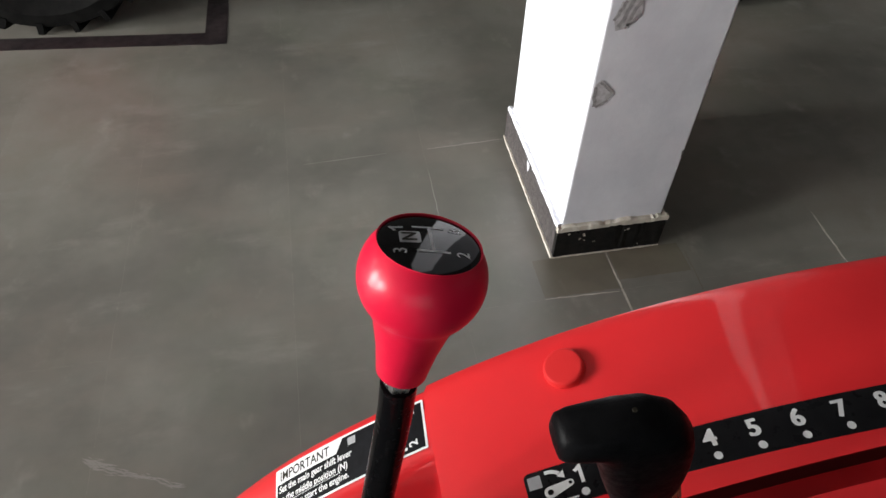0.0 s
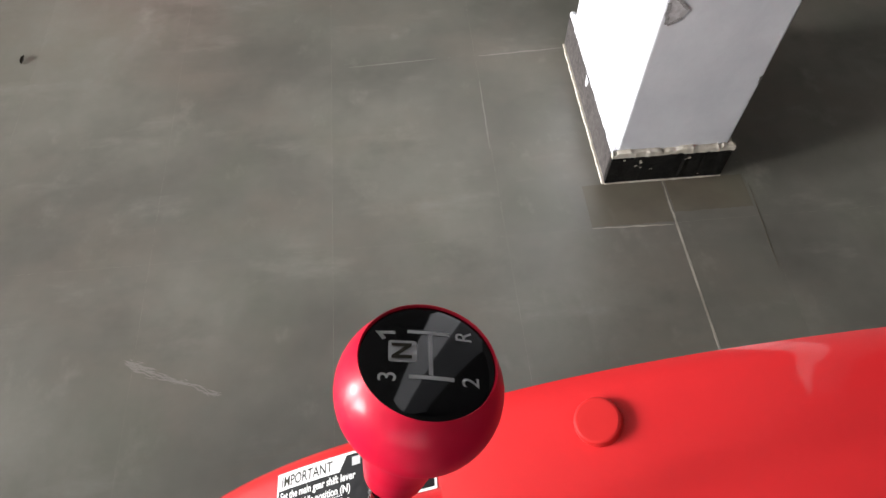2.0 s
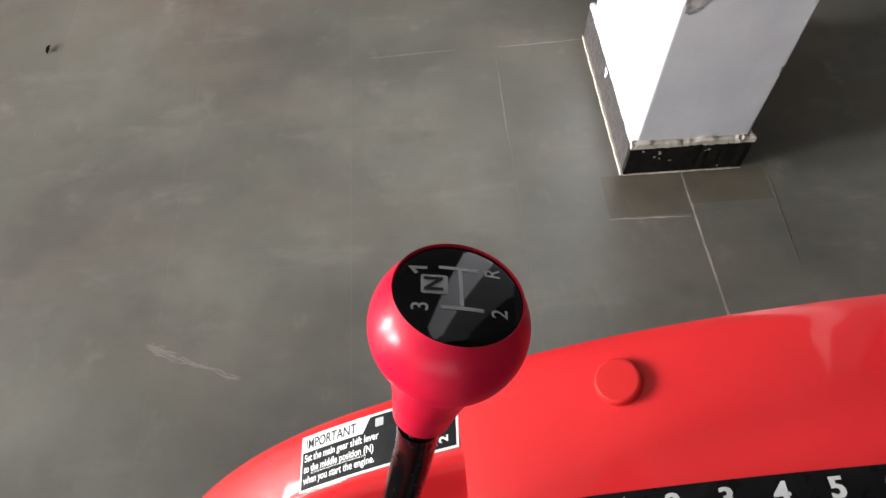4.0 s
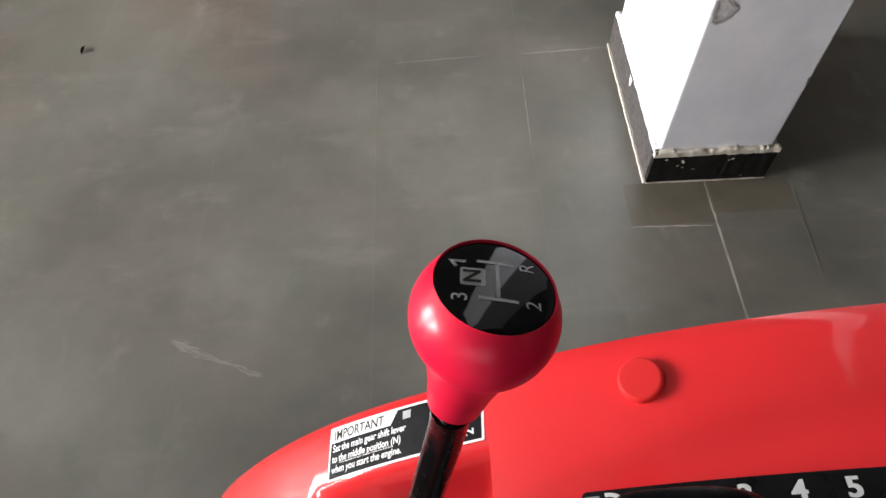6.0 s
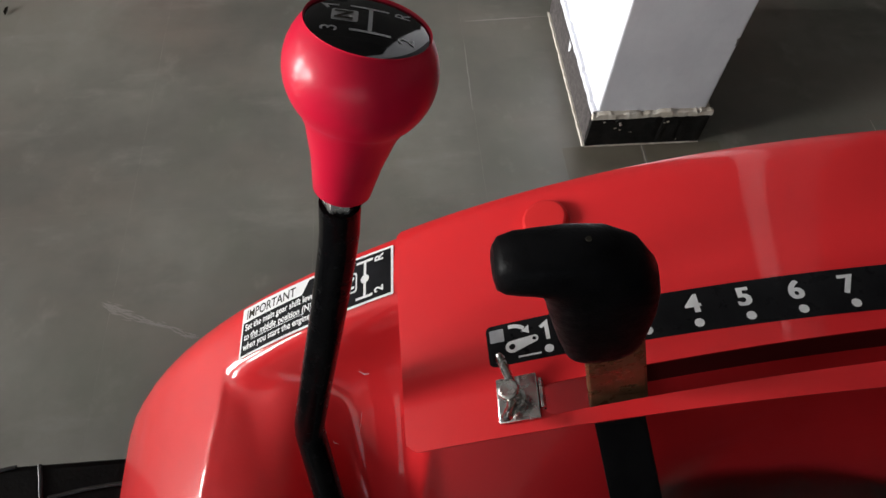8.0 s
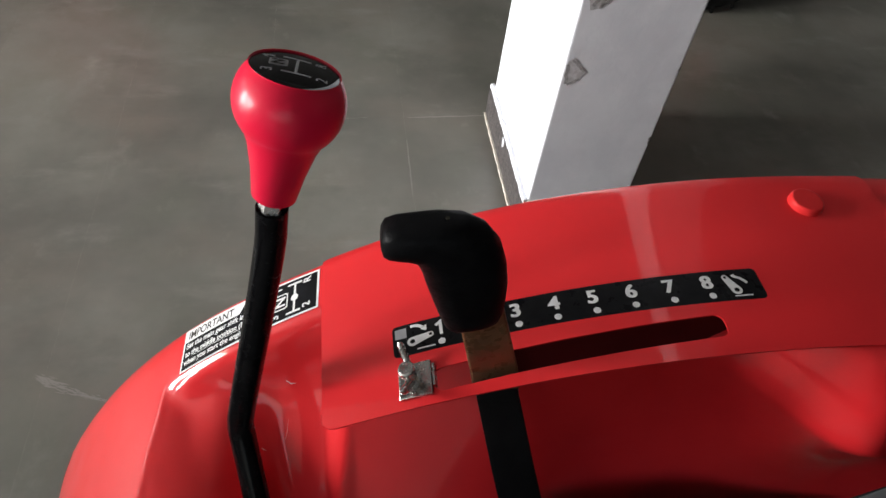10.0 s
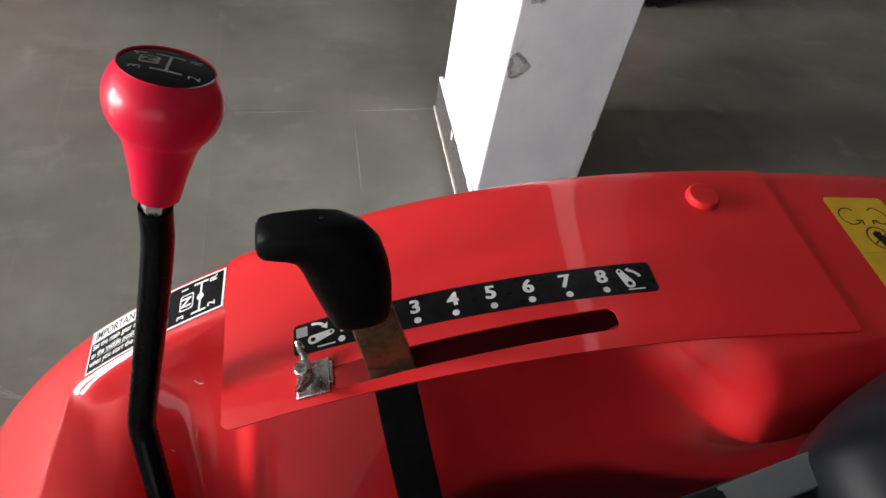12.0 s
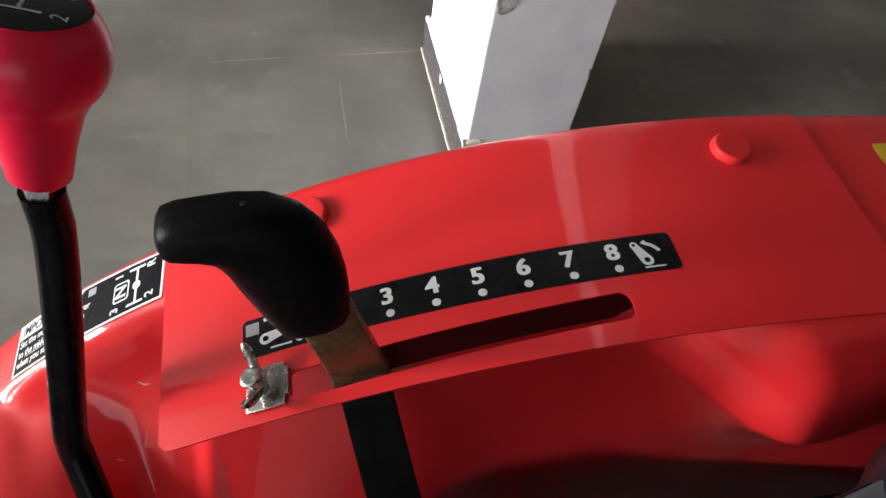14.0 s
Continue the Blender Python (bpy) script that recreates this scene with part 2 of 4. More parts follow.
def loft(sections, n=24, power=2.6):
    """Rounded sections (centre, half-axis u, half-axis v) joined to one closed skin."""
    bm = bmesh.new()
    rows = []
    for c, u, v in sections:
        c, u, v = Vector(c), Vector(u), Vector(v)
        ring = []
        for i in range(n):
            t = 2 * math.pi * i / n
            cs, sn = math.cos(t), math.sin(t)
            ring.append(bm.verts.new(c + u * math.copysign(abs(cs) ** (2 / power), cs) + v * math.copysign(abs(sn) ** (2 / power), sn)))
        rows.append(ring)
    grid_faces(bm, rows, True)
    bm.faces.new(rows[0])
    bm.faces.new(rows[-1])
    return bm


def tube(points, radius, n=20):
    pts = [Vector(p) for p in points]
    bm = bmesh.new()
    rows = []
    for i, p in enumerate(pts):
        d = (pts[min(i + 1, len(pts) - 1)] - pts[max(i - 1, 0)]).normalized()
        e1 = Vector((0, 1, 0)).cross(d).normalized()
        e2 = d.cross(e1)
        rows.append([bm.verts.new(p + (e1 * math.cos(t) + e2 * math.sin(t)) * radius) for t in [2 * math.pi * k / n for k in range(n)]])
    grid_faces(bm, rows, True)
    bm.faces.new(rows[0])
    bm.faces.new(rows[-1])
    return bm


def smooth_path(points, rounds=2):
    pts = [Vector(p) for p in points]
    for _ in range(rounds):
        out = [pts[0]]
        for a, b in zip(pts, pts[1:]):
            out += [a.lerp(b, 0.25), a.lerp(b, 0.75)]
        pts = out + [pts[-1]]
    return pts


def smoothstep(a, b, x):
    t = min(1.0, max(0.0, (x - a) / (b - a)))
    return t * t * (3 - 2 * t)


def wrap(bm, place):
    """Moves a flat drawing (u, v, h) onto a surface."""
    for v in bm.verts:
        v.co = place(v.co.x, v.co.y, v.co.z)
    return bm


def polygon(bm, pts, h=0.0):
    f = bm.faces.new([bm.verts.new((x, y, h)) for x, y in pts])
    bmesh.ops.triangulate(bm, faces=[f])


def rounded(x0, y0, x1, y1, r, n=5):
    out = []
    for cx, cy, a in ((x1 - r, y1 - r, 0), (x0 + r, y1 - r, 90), (x0 + r, y0 + r, 180), (x1 - r, y0 + r, 270)):
        out += [(cx + r * math.cos(radians(a + 90 * i / n)), cy + r * math.sin(radians(a + 90 * i / n))) for i in range(n + 1)]
    return out


def sheet(x0, y0, x1, y1, h, nx, r=0.0):
    """A flat label with rounded corners, cut in strips so that it can follow a curve."""
    bm = bmesh.new()
    xs = sorted({x0 + (x1 - x0) * i / nx for i in range(nx + 1)} | ({x0 + r * k for k in (0.1, 0.3, 0.6, 1)} | {x1 - r * k for k in (0.1, 0.3, 0.6, 1)} if r else set()))
    rows = []
    for x in xs:
        d = min(x - x0, x1 - x)
        inset = r - math.sqrt(max(0.0, r * r - (r - d) ** 2)) if d < r else 0.0
        rows.append([bm.verts.new((x, y, h)) for y in (y0 + inset, (y0 + y1) / 2, y1 - inset)])
    grid_faces(bm, rows)
    return bm


def ribbon(points, width, h=0.0, closed=False):
    """One connected band along a line of points."""
    bm = bmesh.new()
    pts = [Vector(p) for p in points]
    n = len(pts)
    rows = []
    for i, p in enumerate(pts):
        a = pts[(i - 1) % n] if closed or i else pts[0]
        b = pts[(i + 1) % n] if closed or i < n - 1 else pts[-1]
        u = (p - a).normalized() if (p - a).length else (b - p).normalized()
        w = (b - p).normalized() if (b - p).length else u
        d = (u + w).normalized()
        k = width / 2 / max(0.35, d.dot(w))
        m = Vector((-d.y, d.x)) * k
        rows.append([bm.verts.new((*(p + q * m), h)) for q in (-1, 1)])
    grid_faces(bm, rows + rows[:1] if closed else rows)
    return bm


def cut_line(a, b, n=8):
    return [tuple(Vector(a).lerp(Vector(b), i / n)) for i in range(n + 1)]


def arc_points(cx, cy, r, a0, a1, n=14):
    return [(cx + r * math.cos(radians(a0 + (a1 - a0) * i / n)), cy + r * math.sin(radians(a0 + (a1 - a0) * i / n))) for i in range(n + 1)]


def disc_shape(bm, cx, cy, r, h=0.0, n=20):
    polygon(bm, [(cx + r * math.cos(2 * math.pi * i / n), cy + r * math.sin(2 * math.pi * i / n)) for i in range(n)], h)


def lettering(text, cx, cy, size, turn=0.0, h=0.0, align="CENTER", bold=0.0, squeeze=1.0):
    """Words as a flat mesh, centred at (cx, cy) or beginning there."""
    cu = bpy.data.curves.new("lettering", "FONT")
    cu.body, cu.size, cu.align_x, cu.align_y, cu.offset = text, size, align, "CENTER", bold
    ob = bpy.data.objects.new("lettering", cu)
    scene.collection.objects.link(ob)
    dg = bpy.context.evaluated_depsgraph_get()
    dg.update()
    me = bpy.data.meshes.new_from_object(ob.evaluated_get(dg))
    bm = bmesh.new()
    bm.from_mesh(me)
    bpy.data.objects.remove(ob)
    bpy.data.curves.remove(cu)
    bpy.data.meshes.remove(me)
    c, s = math.cos(radians(turn)), math.sin(radians(turn))
    for v in bm.verts:
        x, y = v.co.x * squeeze, v.co.y
        v.co = (cx + c * x - s * y, cy + s * x + c * y, h)
    return bm


# ---- the hall ----
X0, X1, Y0, Y1, TOP = -12.0, 6.0, -5.0, 7.5, 5.0



def structure(name, bm, material, label):
    return tagged(mesh_object(name, bm, material), label, name.split("_")[0], kind="structure")


yard = bmesh.new()
box(yard, (-300, -300, -0.6), (300, 300, -0.02))
structure("ground", yard, M_GROUND, "plain concrete yard around the hall")
floor = structure("floor", boxed((X0, Y0, -0.019), (X1, Y1, -0.00018)), M_GROUT, "grey-green flagstone floor with pale cement joints")
W = 0.23
bm = bmesh.new()
box(bm, (X0 - W, Y0 - W, -0.02), (X0, -3.15, TOP))
box(bm, (X0 - W, -3.15, 3.9), (X0, -0.35, TOP))
box(bm, (X0 - W, -0.35, -0.02), (X0, 0.9, TOP))
box(bm, (X0 - W, 0.9, 3.9), (X0, 3.0, TOP))
box(bm, (X0 - W, 3.0, -0.02), (X0, 4.6, TOP))
box(bm, (X0 - W, 4.6, -0.02), (X0, 7.2, 2.8))
box(bm, (X0 - W, 4.6, 4.9), (X0, 7.2, TOP))
box(bm, (X0 - W, 7.2, -0.02), (X0, Y1 + W, TOP))
structure("wall_west", bm, M_WALL, "plastered wall with a wide open shutter bay, a doorway and a high window")
structure("wall_east", boxed((X1, Y0 - W, -0.02), (X1 + W, Y1 + W, TOP)), M_WALL, "plain plastered wall")
structure("wall_north", boxed((X0, Y1, -0.02), (X1, Y1 + W, TOP)), M_WALL, "plain plastered wall in shade")
bm = bmesh.new()
box(bm, (X0, Y0 - W, -0.02), (-4.5, Y0, TOP))
box(bm, (0.5, Y0 - W, -0.02), (X1, Y0, TOP))
box(bm, (-4.5, Y0 - W, -0.02), (0.5, Y0, 0.9))
box(bm, (-4.5, Y0 - W, 3.3), (0.5, Y0, TOP))
structure("wall_south", bm, M_WALL, "plastered wall with one wide window opening")
structure("ceiling", boxed((X0 - W, Y0 - W, TOP), (X1 + W, Y1 + W, TOP + 0.15)), M_CEIL, "plain grey concrete ceiling slab")

# pillar: shaft, cement ledge, painted skirting
PX0, PX1, PY0, PY1 = 0.651, 0.978, 1.412, 2.005
pillar = structure("pillar", boxed((PX0, PY0, 0), (PX1, PY1, TOP), 0.006, 2), M_LIME, "whitewashed square pillar with a chipped black skirting")


def uneven_band(axis, at, out, lo, hi, z0, z1, cuts=40, wob=0.004, seed=1, chips=0.07):
    """A skirting board along one side of the pillar with a chipped upper edge."""
    rnd = random.Random(seed)
    drift = 0.0
    bm = bmesh.new()
    rows = []
    for i in range(cuts + 1):
        u = lo + (hi - lo) * i / cuts
        drift = 0.72 * drift + rnd.uniform(-wob, wob) * 0.7
        top = z1 + drift - (0.007 if rnd.random() < chips else 0)
        o = out + rnd.uniform(-0.0012, 0.0012)
        ring = [(at, z0), (o, z0), (o, top - 0.003), (o + (at - o) * 0.25, top), (at, top)]
        rows.append([bm.verts.new((u, d, z) if axis == "x" else (d, u, z)) for d, z in ring])
    grid_faces(bm, rows)
    bm.faces.new(rows[0])
    bm.faces.new(rows[-1])
    return bm


SK = 0.015
part("skirting", uneven_band("x", PY0, PY0 - SK, PX0 - SK, PX1 + SK, 0, 0.112, seed=3), M_SKIRT, pillar, "chipped glossy black skirting")
part("skirting", uneven_band("y", PX0, PX0 - SK, PY0 - SK + 0.0165, PY1 + SK, 0, 0.118, seed=4), M_SKIRT_DUSTY, pillar, "dusty black skirting")
part("skirting", uneven_band("y", PX1, PX1 + SK, PY0 - SK + 0.0165, PY1 + SK, 0, 0.114, seed=5), M_SKIRT, pillar)
part("ledge", uneven_band("x", PY0, PY0 - SK + 0.001, PX0 - SK, PX1 + SK + 0.004, 0.112, 0.132, cuts=48, wob=0.0035, seed=6, chips=0.06), M_LEDGE, pillar, "crumbling cream cement ledge")
part("ledge", uneven_band("y", PX0, PX0 - SK + 0.001, PY0 - SK + 0.0165, PY1 + SK, 0.119, 0.136, wob=0.003, seed=7), M_LIME, pillar)
part("ledge", uneven_band("y", PX1, PX1 + SK, PY0 - SK + 0.0165, PY1 + SK, 0.115, 0.132, wob=0.004, seed=8), M_LEDGE, pillar)
part("paint_drip", uneven_band("y", PX0 - SK, PX0 - SK - 0.009, PY0 - SK, PY1 + SK, 0.0, 0.004, wob=0.0018, seed=9, chips=0), M_LEDGE, pillar, "whitewash line along the foot")
part("paint_drip", uneven_band("x", PY0 - SK, PY0 - SK - 0.004, PX0 - SK, PX1 + SK, 0.0, 0.003, wob=0.001, seed=10, chips=0), M_LEDGE, pillar)
# torn tape residue near the pillar's edge: a pale patch with darker torn streaks
for patch, streaks in ((((0.659, 0.640), (0.674, 0.652), (0.716, 0.609), (0.692, 0.574), (0.672, 0.566), (0.656, 0.600)),
                        (((0.660, 0.632), (0.667, 0.572), 0.009), ((0.672, 0.645), (0.708, 0.610), 0.006), ((0.673, 0.570), (0.700, 0.588), 0.007))),
                       (((0.668, 0.818), (0.680, 0.858), (0.731, 0.868), (0.735, 0.828), (0.708, 0.792), (0.678, 0.785)),
                        (((0.670, 0.812), (0.692, 0.860), 0.008), ((0.684, 0.795), (0.709, 0.862), 0.010), ((0.702, 0.797), (0.726, 0.858), 0.009), ((0.700, 0.790), (0.733, 0.826), 0.006)))):
    bm = bmesh.new()
    polygon(bm, patch)
    part("tape_residue", wrap(bm, lambda u, v, h: Vector((u, PY0 - 0.0012, v))), M_SMUDGE, pillar, "torn grey tape residue")
    for p, q, w in streaks:
        rnd = random.Random(round(1000 * (p[0] + q[1])))
        line = [tuple(Vector(p).lerp(Vector(q), k / 7) + Vector((rnd.uniform(-0.002, 0.002), 0))) for k in range(8)]
        part("torn_streak", wrap(ribbon(line, w), lambda u, v, h: Vector((u, PY0 - 0.0018, v))), M_TORN, pillar)

for z, hh, sd in ((0.374, 0.016, 1), (0.300, 0.006, 2), (0.62, 0.009, 3), (0.86, 0.012, 4)):
    rnd = random.Random(sd)
    ring = [(PX1 - 0.0015 - (0.5 + 0.5 * math.cos(a)) * hh * rnd.uniform(0.35, 0.75), z + math.sin(a) * hh * rnd.uniform(0.7, 1.1)) for a in [2 * math.pi * k / 9 for k in range(9)]]
    bm = bmesh.new()
    bm.faces.new([bm.verts.new((x, PY0 - 0.0010, zz)) for x, zz in ring])
    part("edge_chip", bm, M_CHIP, pillar, "dark chip in the whitewash")
bm = bmesh.new()
polygon(bm, [(1.712, 0.116), (1.716, 0.094), (1.722, 0.083), (1.730, 0.081), (1.736, 0.094), (1.742, 0.116)])
part("paint_dab", wrap(bm, lambda u, v, h: Vector((PX0 - SK - 0.0022, u, v))), M_LIME, pillar, "whitewash run over the skirting")
rnd = random.Random(21)
for k in range(11):
    x, z, r = rnd.uniform(PX0 + 0.01, PX1 - 0.01), rnd.uniform(0.012, 0.105), rnd.uniform(0.0015, 0.0045)
    bm = bmesh.new()
    bm.faces.new([bm.verts.new((x + r * rnd.uniform(0.6, 1.6) * math.cos(a), PY0 - SK - 0.0016, z + r * rnd.uniform(0.6, 1.3) * math.sin(a))) for a in [2 * math.pi * q / 7 for q in range(7)]])
    part("paint_chip", bm, M_LEDGE, pillar)

# ---- second tractor's wheel and the bay border ----
bm = bmesh.new()
box(bm, (-0.510, 2.832, -0.004), (-0.415, 6.5, 0.002))
structure("bay_border_side", bm, M_DARKSTRIPE, "dark brown stone border of a parking bay")
bm = boxed((-4.5, 2.838, -0.004), (-0.510, 2.932, 0.002))
for v in bm.verts:
    v.co.y -= 0.095 * (v.co.x + 0.510)
structure("bay_border_front", bm, M_DARKSTRIPE, "dark brown stone border of a parking bay")


def wheel(w, at, radius, rim, width):
    """A lugged tyre on a dished steel rim, its axle across."""
    x, y, z = at
    prof = [(-width * 0.36, rim * 0.96), (-width * 0.44, rim * 1.04), (-width * 0.5, rim + (radius - rim) * 0.45), (-width * 0.47, radius * 0.93), (-width * 0.38, radius * 0.955),
            (0, radius * 0.965), (width * 0.38, radius * 0.955), (width * 0.47, radius * 0.93), (width * 0.5, rim + (radius - rim) * 0.45), (width * 0.36, rim * 0.96)]
    tyre = part("tyre", turned((x, y, z), (0, 1, 0), prof, 64, False), M_RUBBER, w, "black rubber tyre with raised lugs")
    lug = bmesh.new()
    for k in range(22):
        for side in (-1, 1):
            a = 2 * math.pi * (k + (0.5 if side > 0 else 0)) / 22
            rows = []
            for f, da in ((0.02, 0.10), (0.25, 0.05), (0.49, 0.0)):
                ring = []
                for dr, ww in ((0.90, 0.030), (0.998, 0.022), (0.998, -0.022), (0.90, -0.030)):
                    t = a + da + ww
                    ring.append(lug.verts.new((x + radius * dr * math.cos(t), y + side * width * f, z + radius * dr * math.sin(t))))
                rows.append(ring)
            grid_faces(lug, rows, True)
            lug.faces.new(rows[0])
            lug.faces.new(rows[-1])
    part("tread", lug, M_RUBBER, tyre)
    part("rim", turned((x, y, z), (0, -1, 0), [(-width * 0.3, rim * 0.9), (width * 0.40, rim * 0.985), (width * 0.41, rim * 0.95), (width * 0.38, rim * 0.90), (width * 0.2, rim * 0.82), (width * 0.12, rim * 0.35), (width * 0.25, rim * 0.25), (width * 0.25, 0.02)], 48, True), M_RIM, w, "red painted steel rim")


def hood(w, body, coat_of_paint):
    (xa, ya, za), (xb, yb, zb) = body
    ym, hw = (ya + yb) / 2, (yb - ya) / 2
    part("underbody", boxed((xa + 0.1, ya + 0.12, za - 0.1), (xb - 0.1, yb - 0.12, za + 0.2), 0.04, 3), M_RUBBER, w, "dark underbody in shade")
    part("bonnet", loft([((xa + (xb - xa) * f, ym, za + 0.1 + (zb - za - 0.1) * k / 2), (0, hw * q, 0), (0, 0, (zb - za - 0.1) * k / 2)) for f, k, q in ((0, 0.75, 0.86), (0.03, 0.86, 0.95), (0.12, 0.95, 1), (0.6, 1, 1), (0.95, 1.0, 1.0), (1, 0.94, 0.95))], 32, 4.5), coat_of_paint, w, "rounded sheet-metal bonnet", 40)


def parked_tractor(wheels, body, coat_of_paint, label):
    """A parked tractor: wheels as (x, y, radius, rim, width), and its body."""
    w = thing("parked_tractor", (wheels[0][0], wheels[0][1], 0), label, "tractor")
    for x, y, radius, rim, width in wheels:
        wheel(w, (x, y, radius), radius, rim, width)
    hood(w, body, coat_of_paint)
    return w


# far wheels and body are out of view, added to shade the bay floor
parked_tractor(((-1.13, 3.15, 0.53, 0.36, 0.28), (-2.75, 3.24, 0.66, 0.42, 0.40), (-1.13, 4.35, 0.53, 0.36, 0.28), (-2.75, 4.26, 0.66, 0.42, 0.40)), ((-3.3, 3.46, 0.48), (0.2, 4.04, 1.45)), M_IRON, "dark tractor parked in a bordered bay on black tyres")
parked_tractor(((1.84, 2.90, 0.36, 0.20, 0.22), (1.84, 4.05, 0.36, 0.20, 0.22)), ((1.2, 3.06, 0.55), (3.2, 3.9, 1.3)), M_IRON, "dark tractor parked in the shade behind the pillar")

# red-oxide steel channel lying on the floor
channel = thing("steel_channel", (2.75, 1.85, 0), "red-oxide painted steel channel lying on the floor", "steel channel")
bm = bmesh.new()
d = Vector((0.81, 0.58, 0)).normalized()
nrm = Vector((-d.y, d.x, 0))
prof = [(0.0, 0.0), (0.0, 0.10), (-0.018, 0.10), (-0.018, 0.03), (-0.13, 0.03), (-0.13, 0.10), (-0.15, 0.10), (-0.15, 0.0)]
rows = [[bm.verts.new(Vector((2.20, 1.43, 0)) + d * (1.7 * k) + nrm * o + Vector((0, 0, z))) for o, z in prof] for k in (0, 1)]
grid_faces(bm, rows, True)
bm.faces.new(rows[0])
bm.faces.new(rows[1])
part("web", bm, M_RUST, channel)

# ---- the tractor ----
tractor = thing("tractor", (0.42, 0.0, 0.0), "red tractor seen at its fender, gear lever and lift lever", "tractor")
CX, CZ, R, R2 = 0.416, 0.510, 0.7442, 2.4
YO = 0.338


def on(s, y, h=0.0):
    """A point on the fender's crown: s metres along it from its summit (minus: forward), at y, h above it."""
    if s < 0:
        a = -s / R
        h -= 0.006 * smoothstep(0.62, 1.15, a)
        return Vector((CX - (R + h) * math.sin(a), y, CZ + (R + h) * math.cos(a)))
    a = s / R2
    return Vector((CX + (R2 + h) * math.sin(a), y, CZ + R - R2 + (R2 + h) * math.cos(a)))


def along(x):
    return -R * math.asin((CX - x) / R) if x < CX else R2 * math.asin((x - CX) / R2)


def swell(x):
    """How much further the crown's outer edge bows out towards the front."""
    return 0.0075 * smoothstep(0.42, 0.06, x) + 0.003 * smoothstep(0.04, -0.10, x)


def ridge(x):
    """The inner edge of the crown: narrow beside the levers, wider behind them."""
    return 0.287 - 0.127 * smoothstep(0.262, 0.410, x) + 0.012 * smoothstep(0.415, 0.54, x)


# profiles of the inner side, as (place across, below the crown): the shallow front basin, the steeper wall by the levers and
# the front leg count inward from the crest, the pocket under the plate by its place across, the rear bulge inward from the ridge
BASIN = ((-0.013, 0.0), (-0.008, 0.0003), (-0.003, 0.0012), (0.002, 0.0030), (0.007, 0.0062), (0.012, 0.0105), (0.017, 0.0148), (0.024, 0.0196), (0.036, 0.026), (0.060, 0.039), (0.090, 0.056), (0.118, 0.080), (0.140, 0.125), (0.158, 0.24), (0.17, 0.60))
WALL = ((-0.013, 0.0), (-0.008, 0.0004), (-0.003, 0.0019), (0.002, 0.0058), (0.006, 0.014), (0.010, 0.026), (0.015, 0.042), (0.022, 0.058), (0.035, 0.078), (0.060, 0.105), (0.090, 0.135), (0.118, 0.170), (0.140, 0.22), (0.158, 0.33), (0.17, 0.60))
POCKET = ((0.287, 0.002), (0.255, 0.006), (0.225, 0.014), (0.2135, 0.032), (0.209, 0.060), (0.206, 0.100), (0.203, 0.150), (0.199, 0.22), (0.194, 0.31), (0.185, 0.60))
BULGE = ((-0.004, 0.0), (0.004, 0.0012), (0.010, 0.0045), (0.018, 0.0115), (0.026, 0.0195), (0.033, 0.0270), (0.038, 0.036), (0.042, 0.048), (0.046, 0.064), (0.052, 0.088), (0.060, 0.12), (0.075, 0.18), (0.110, 0.30))
LEG = ((-0.0065, 0.0), (-0.0035, 0.0002), (-0.0010, 0.0012), (0.0015, 0.0033), (0.005, 0.0062), (0.010, 0.0101), (0.020, 0.0183), (0.032, 0.0284), (0.045, 0.0400), (0.060, 0.055), (0.075, 0.074), (0.090, 0.102), (0.105, 0.142), (0.120, 0.20), (0.140, 0.34), (0.16, 0.60))
FINE = 56


def at_place(table, d):
    """A profile's depth at d, with a smooth run through its points."""
    if d <= table[0][0]:
        return table[0][1]
    if d >= table[-1][0]:
        return table[-1][1]
    k = next(i for i in range(len(table) - 1) if d <= table[i + 1][0])

    def slope(i):
        if i == 0:
            return 0.0
        if i == len(table) - 1:
            return (table[i][1] - table[i - 1][1]) / (table[i][0] - table[i - 1][0])
        return (table[i + 1][1] - table[i - 1][1]) / (table[i + 1][0] - table[i - 1][0])

    (a, f), (b, g) = table[k], table[k + 1]
    w = b - a
    u = (d - a) / w
    return (2 * u ** 3 - 3 * u * u + 1) * f + (u ** 3 - 2 * u * u + u) * w * slope(k) + (3 * u * u - 2 * u ** 3) * g + (u ** 3 - u * u) * w * slope(k + 1)


def evenly(line):
    """A profile cut anew into FINE points, drops counting less than widths."""
    runs = [0.0]
    for (a, f), (b, g) in zip(line, line[1:]):
        runs.append(runs[-1] + abs(b - a) + 0.3 * abs(g - f))
    out, k = [], 0
    for i in range(FINE):
        w = runs[-1] * i / (FINE - 1)
        while k < len(runs) - 2 and runs[k + 1] < w:
            k += 1
        u = (w - runs[k]) / max(1e-9, runs[k + 1] - runs[k])
        out.append((line[k][0] + (line[k + 1][0] - line[k][0]) * u, line[k][1] + (line[k + 1][1] - line[k][1]) * u))
    return out


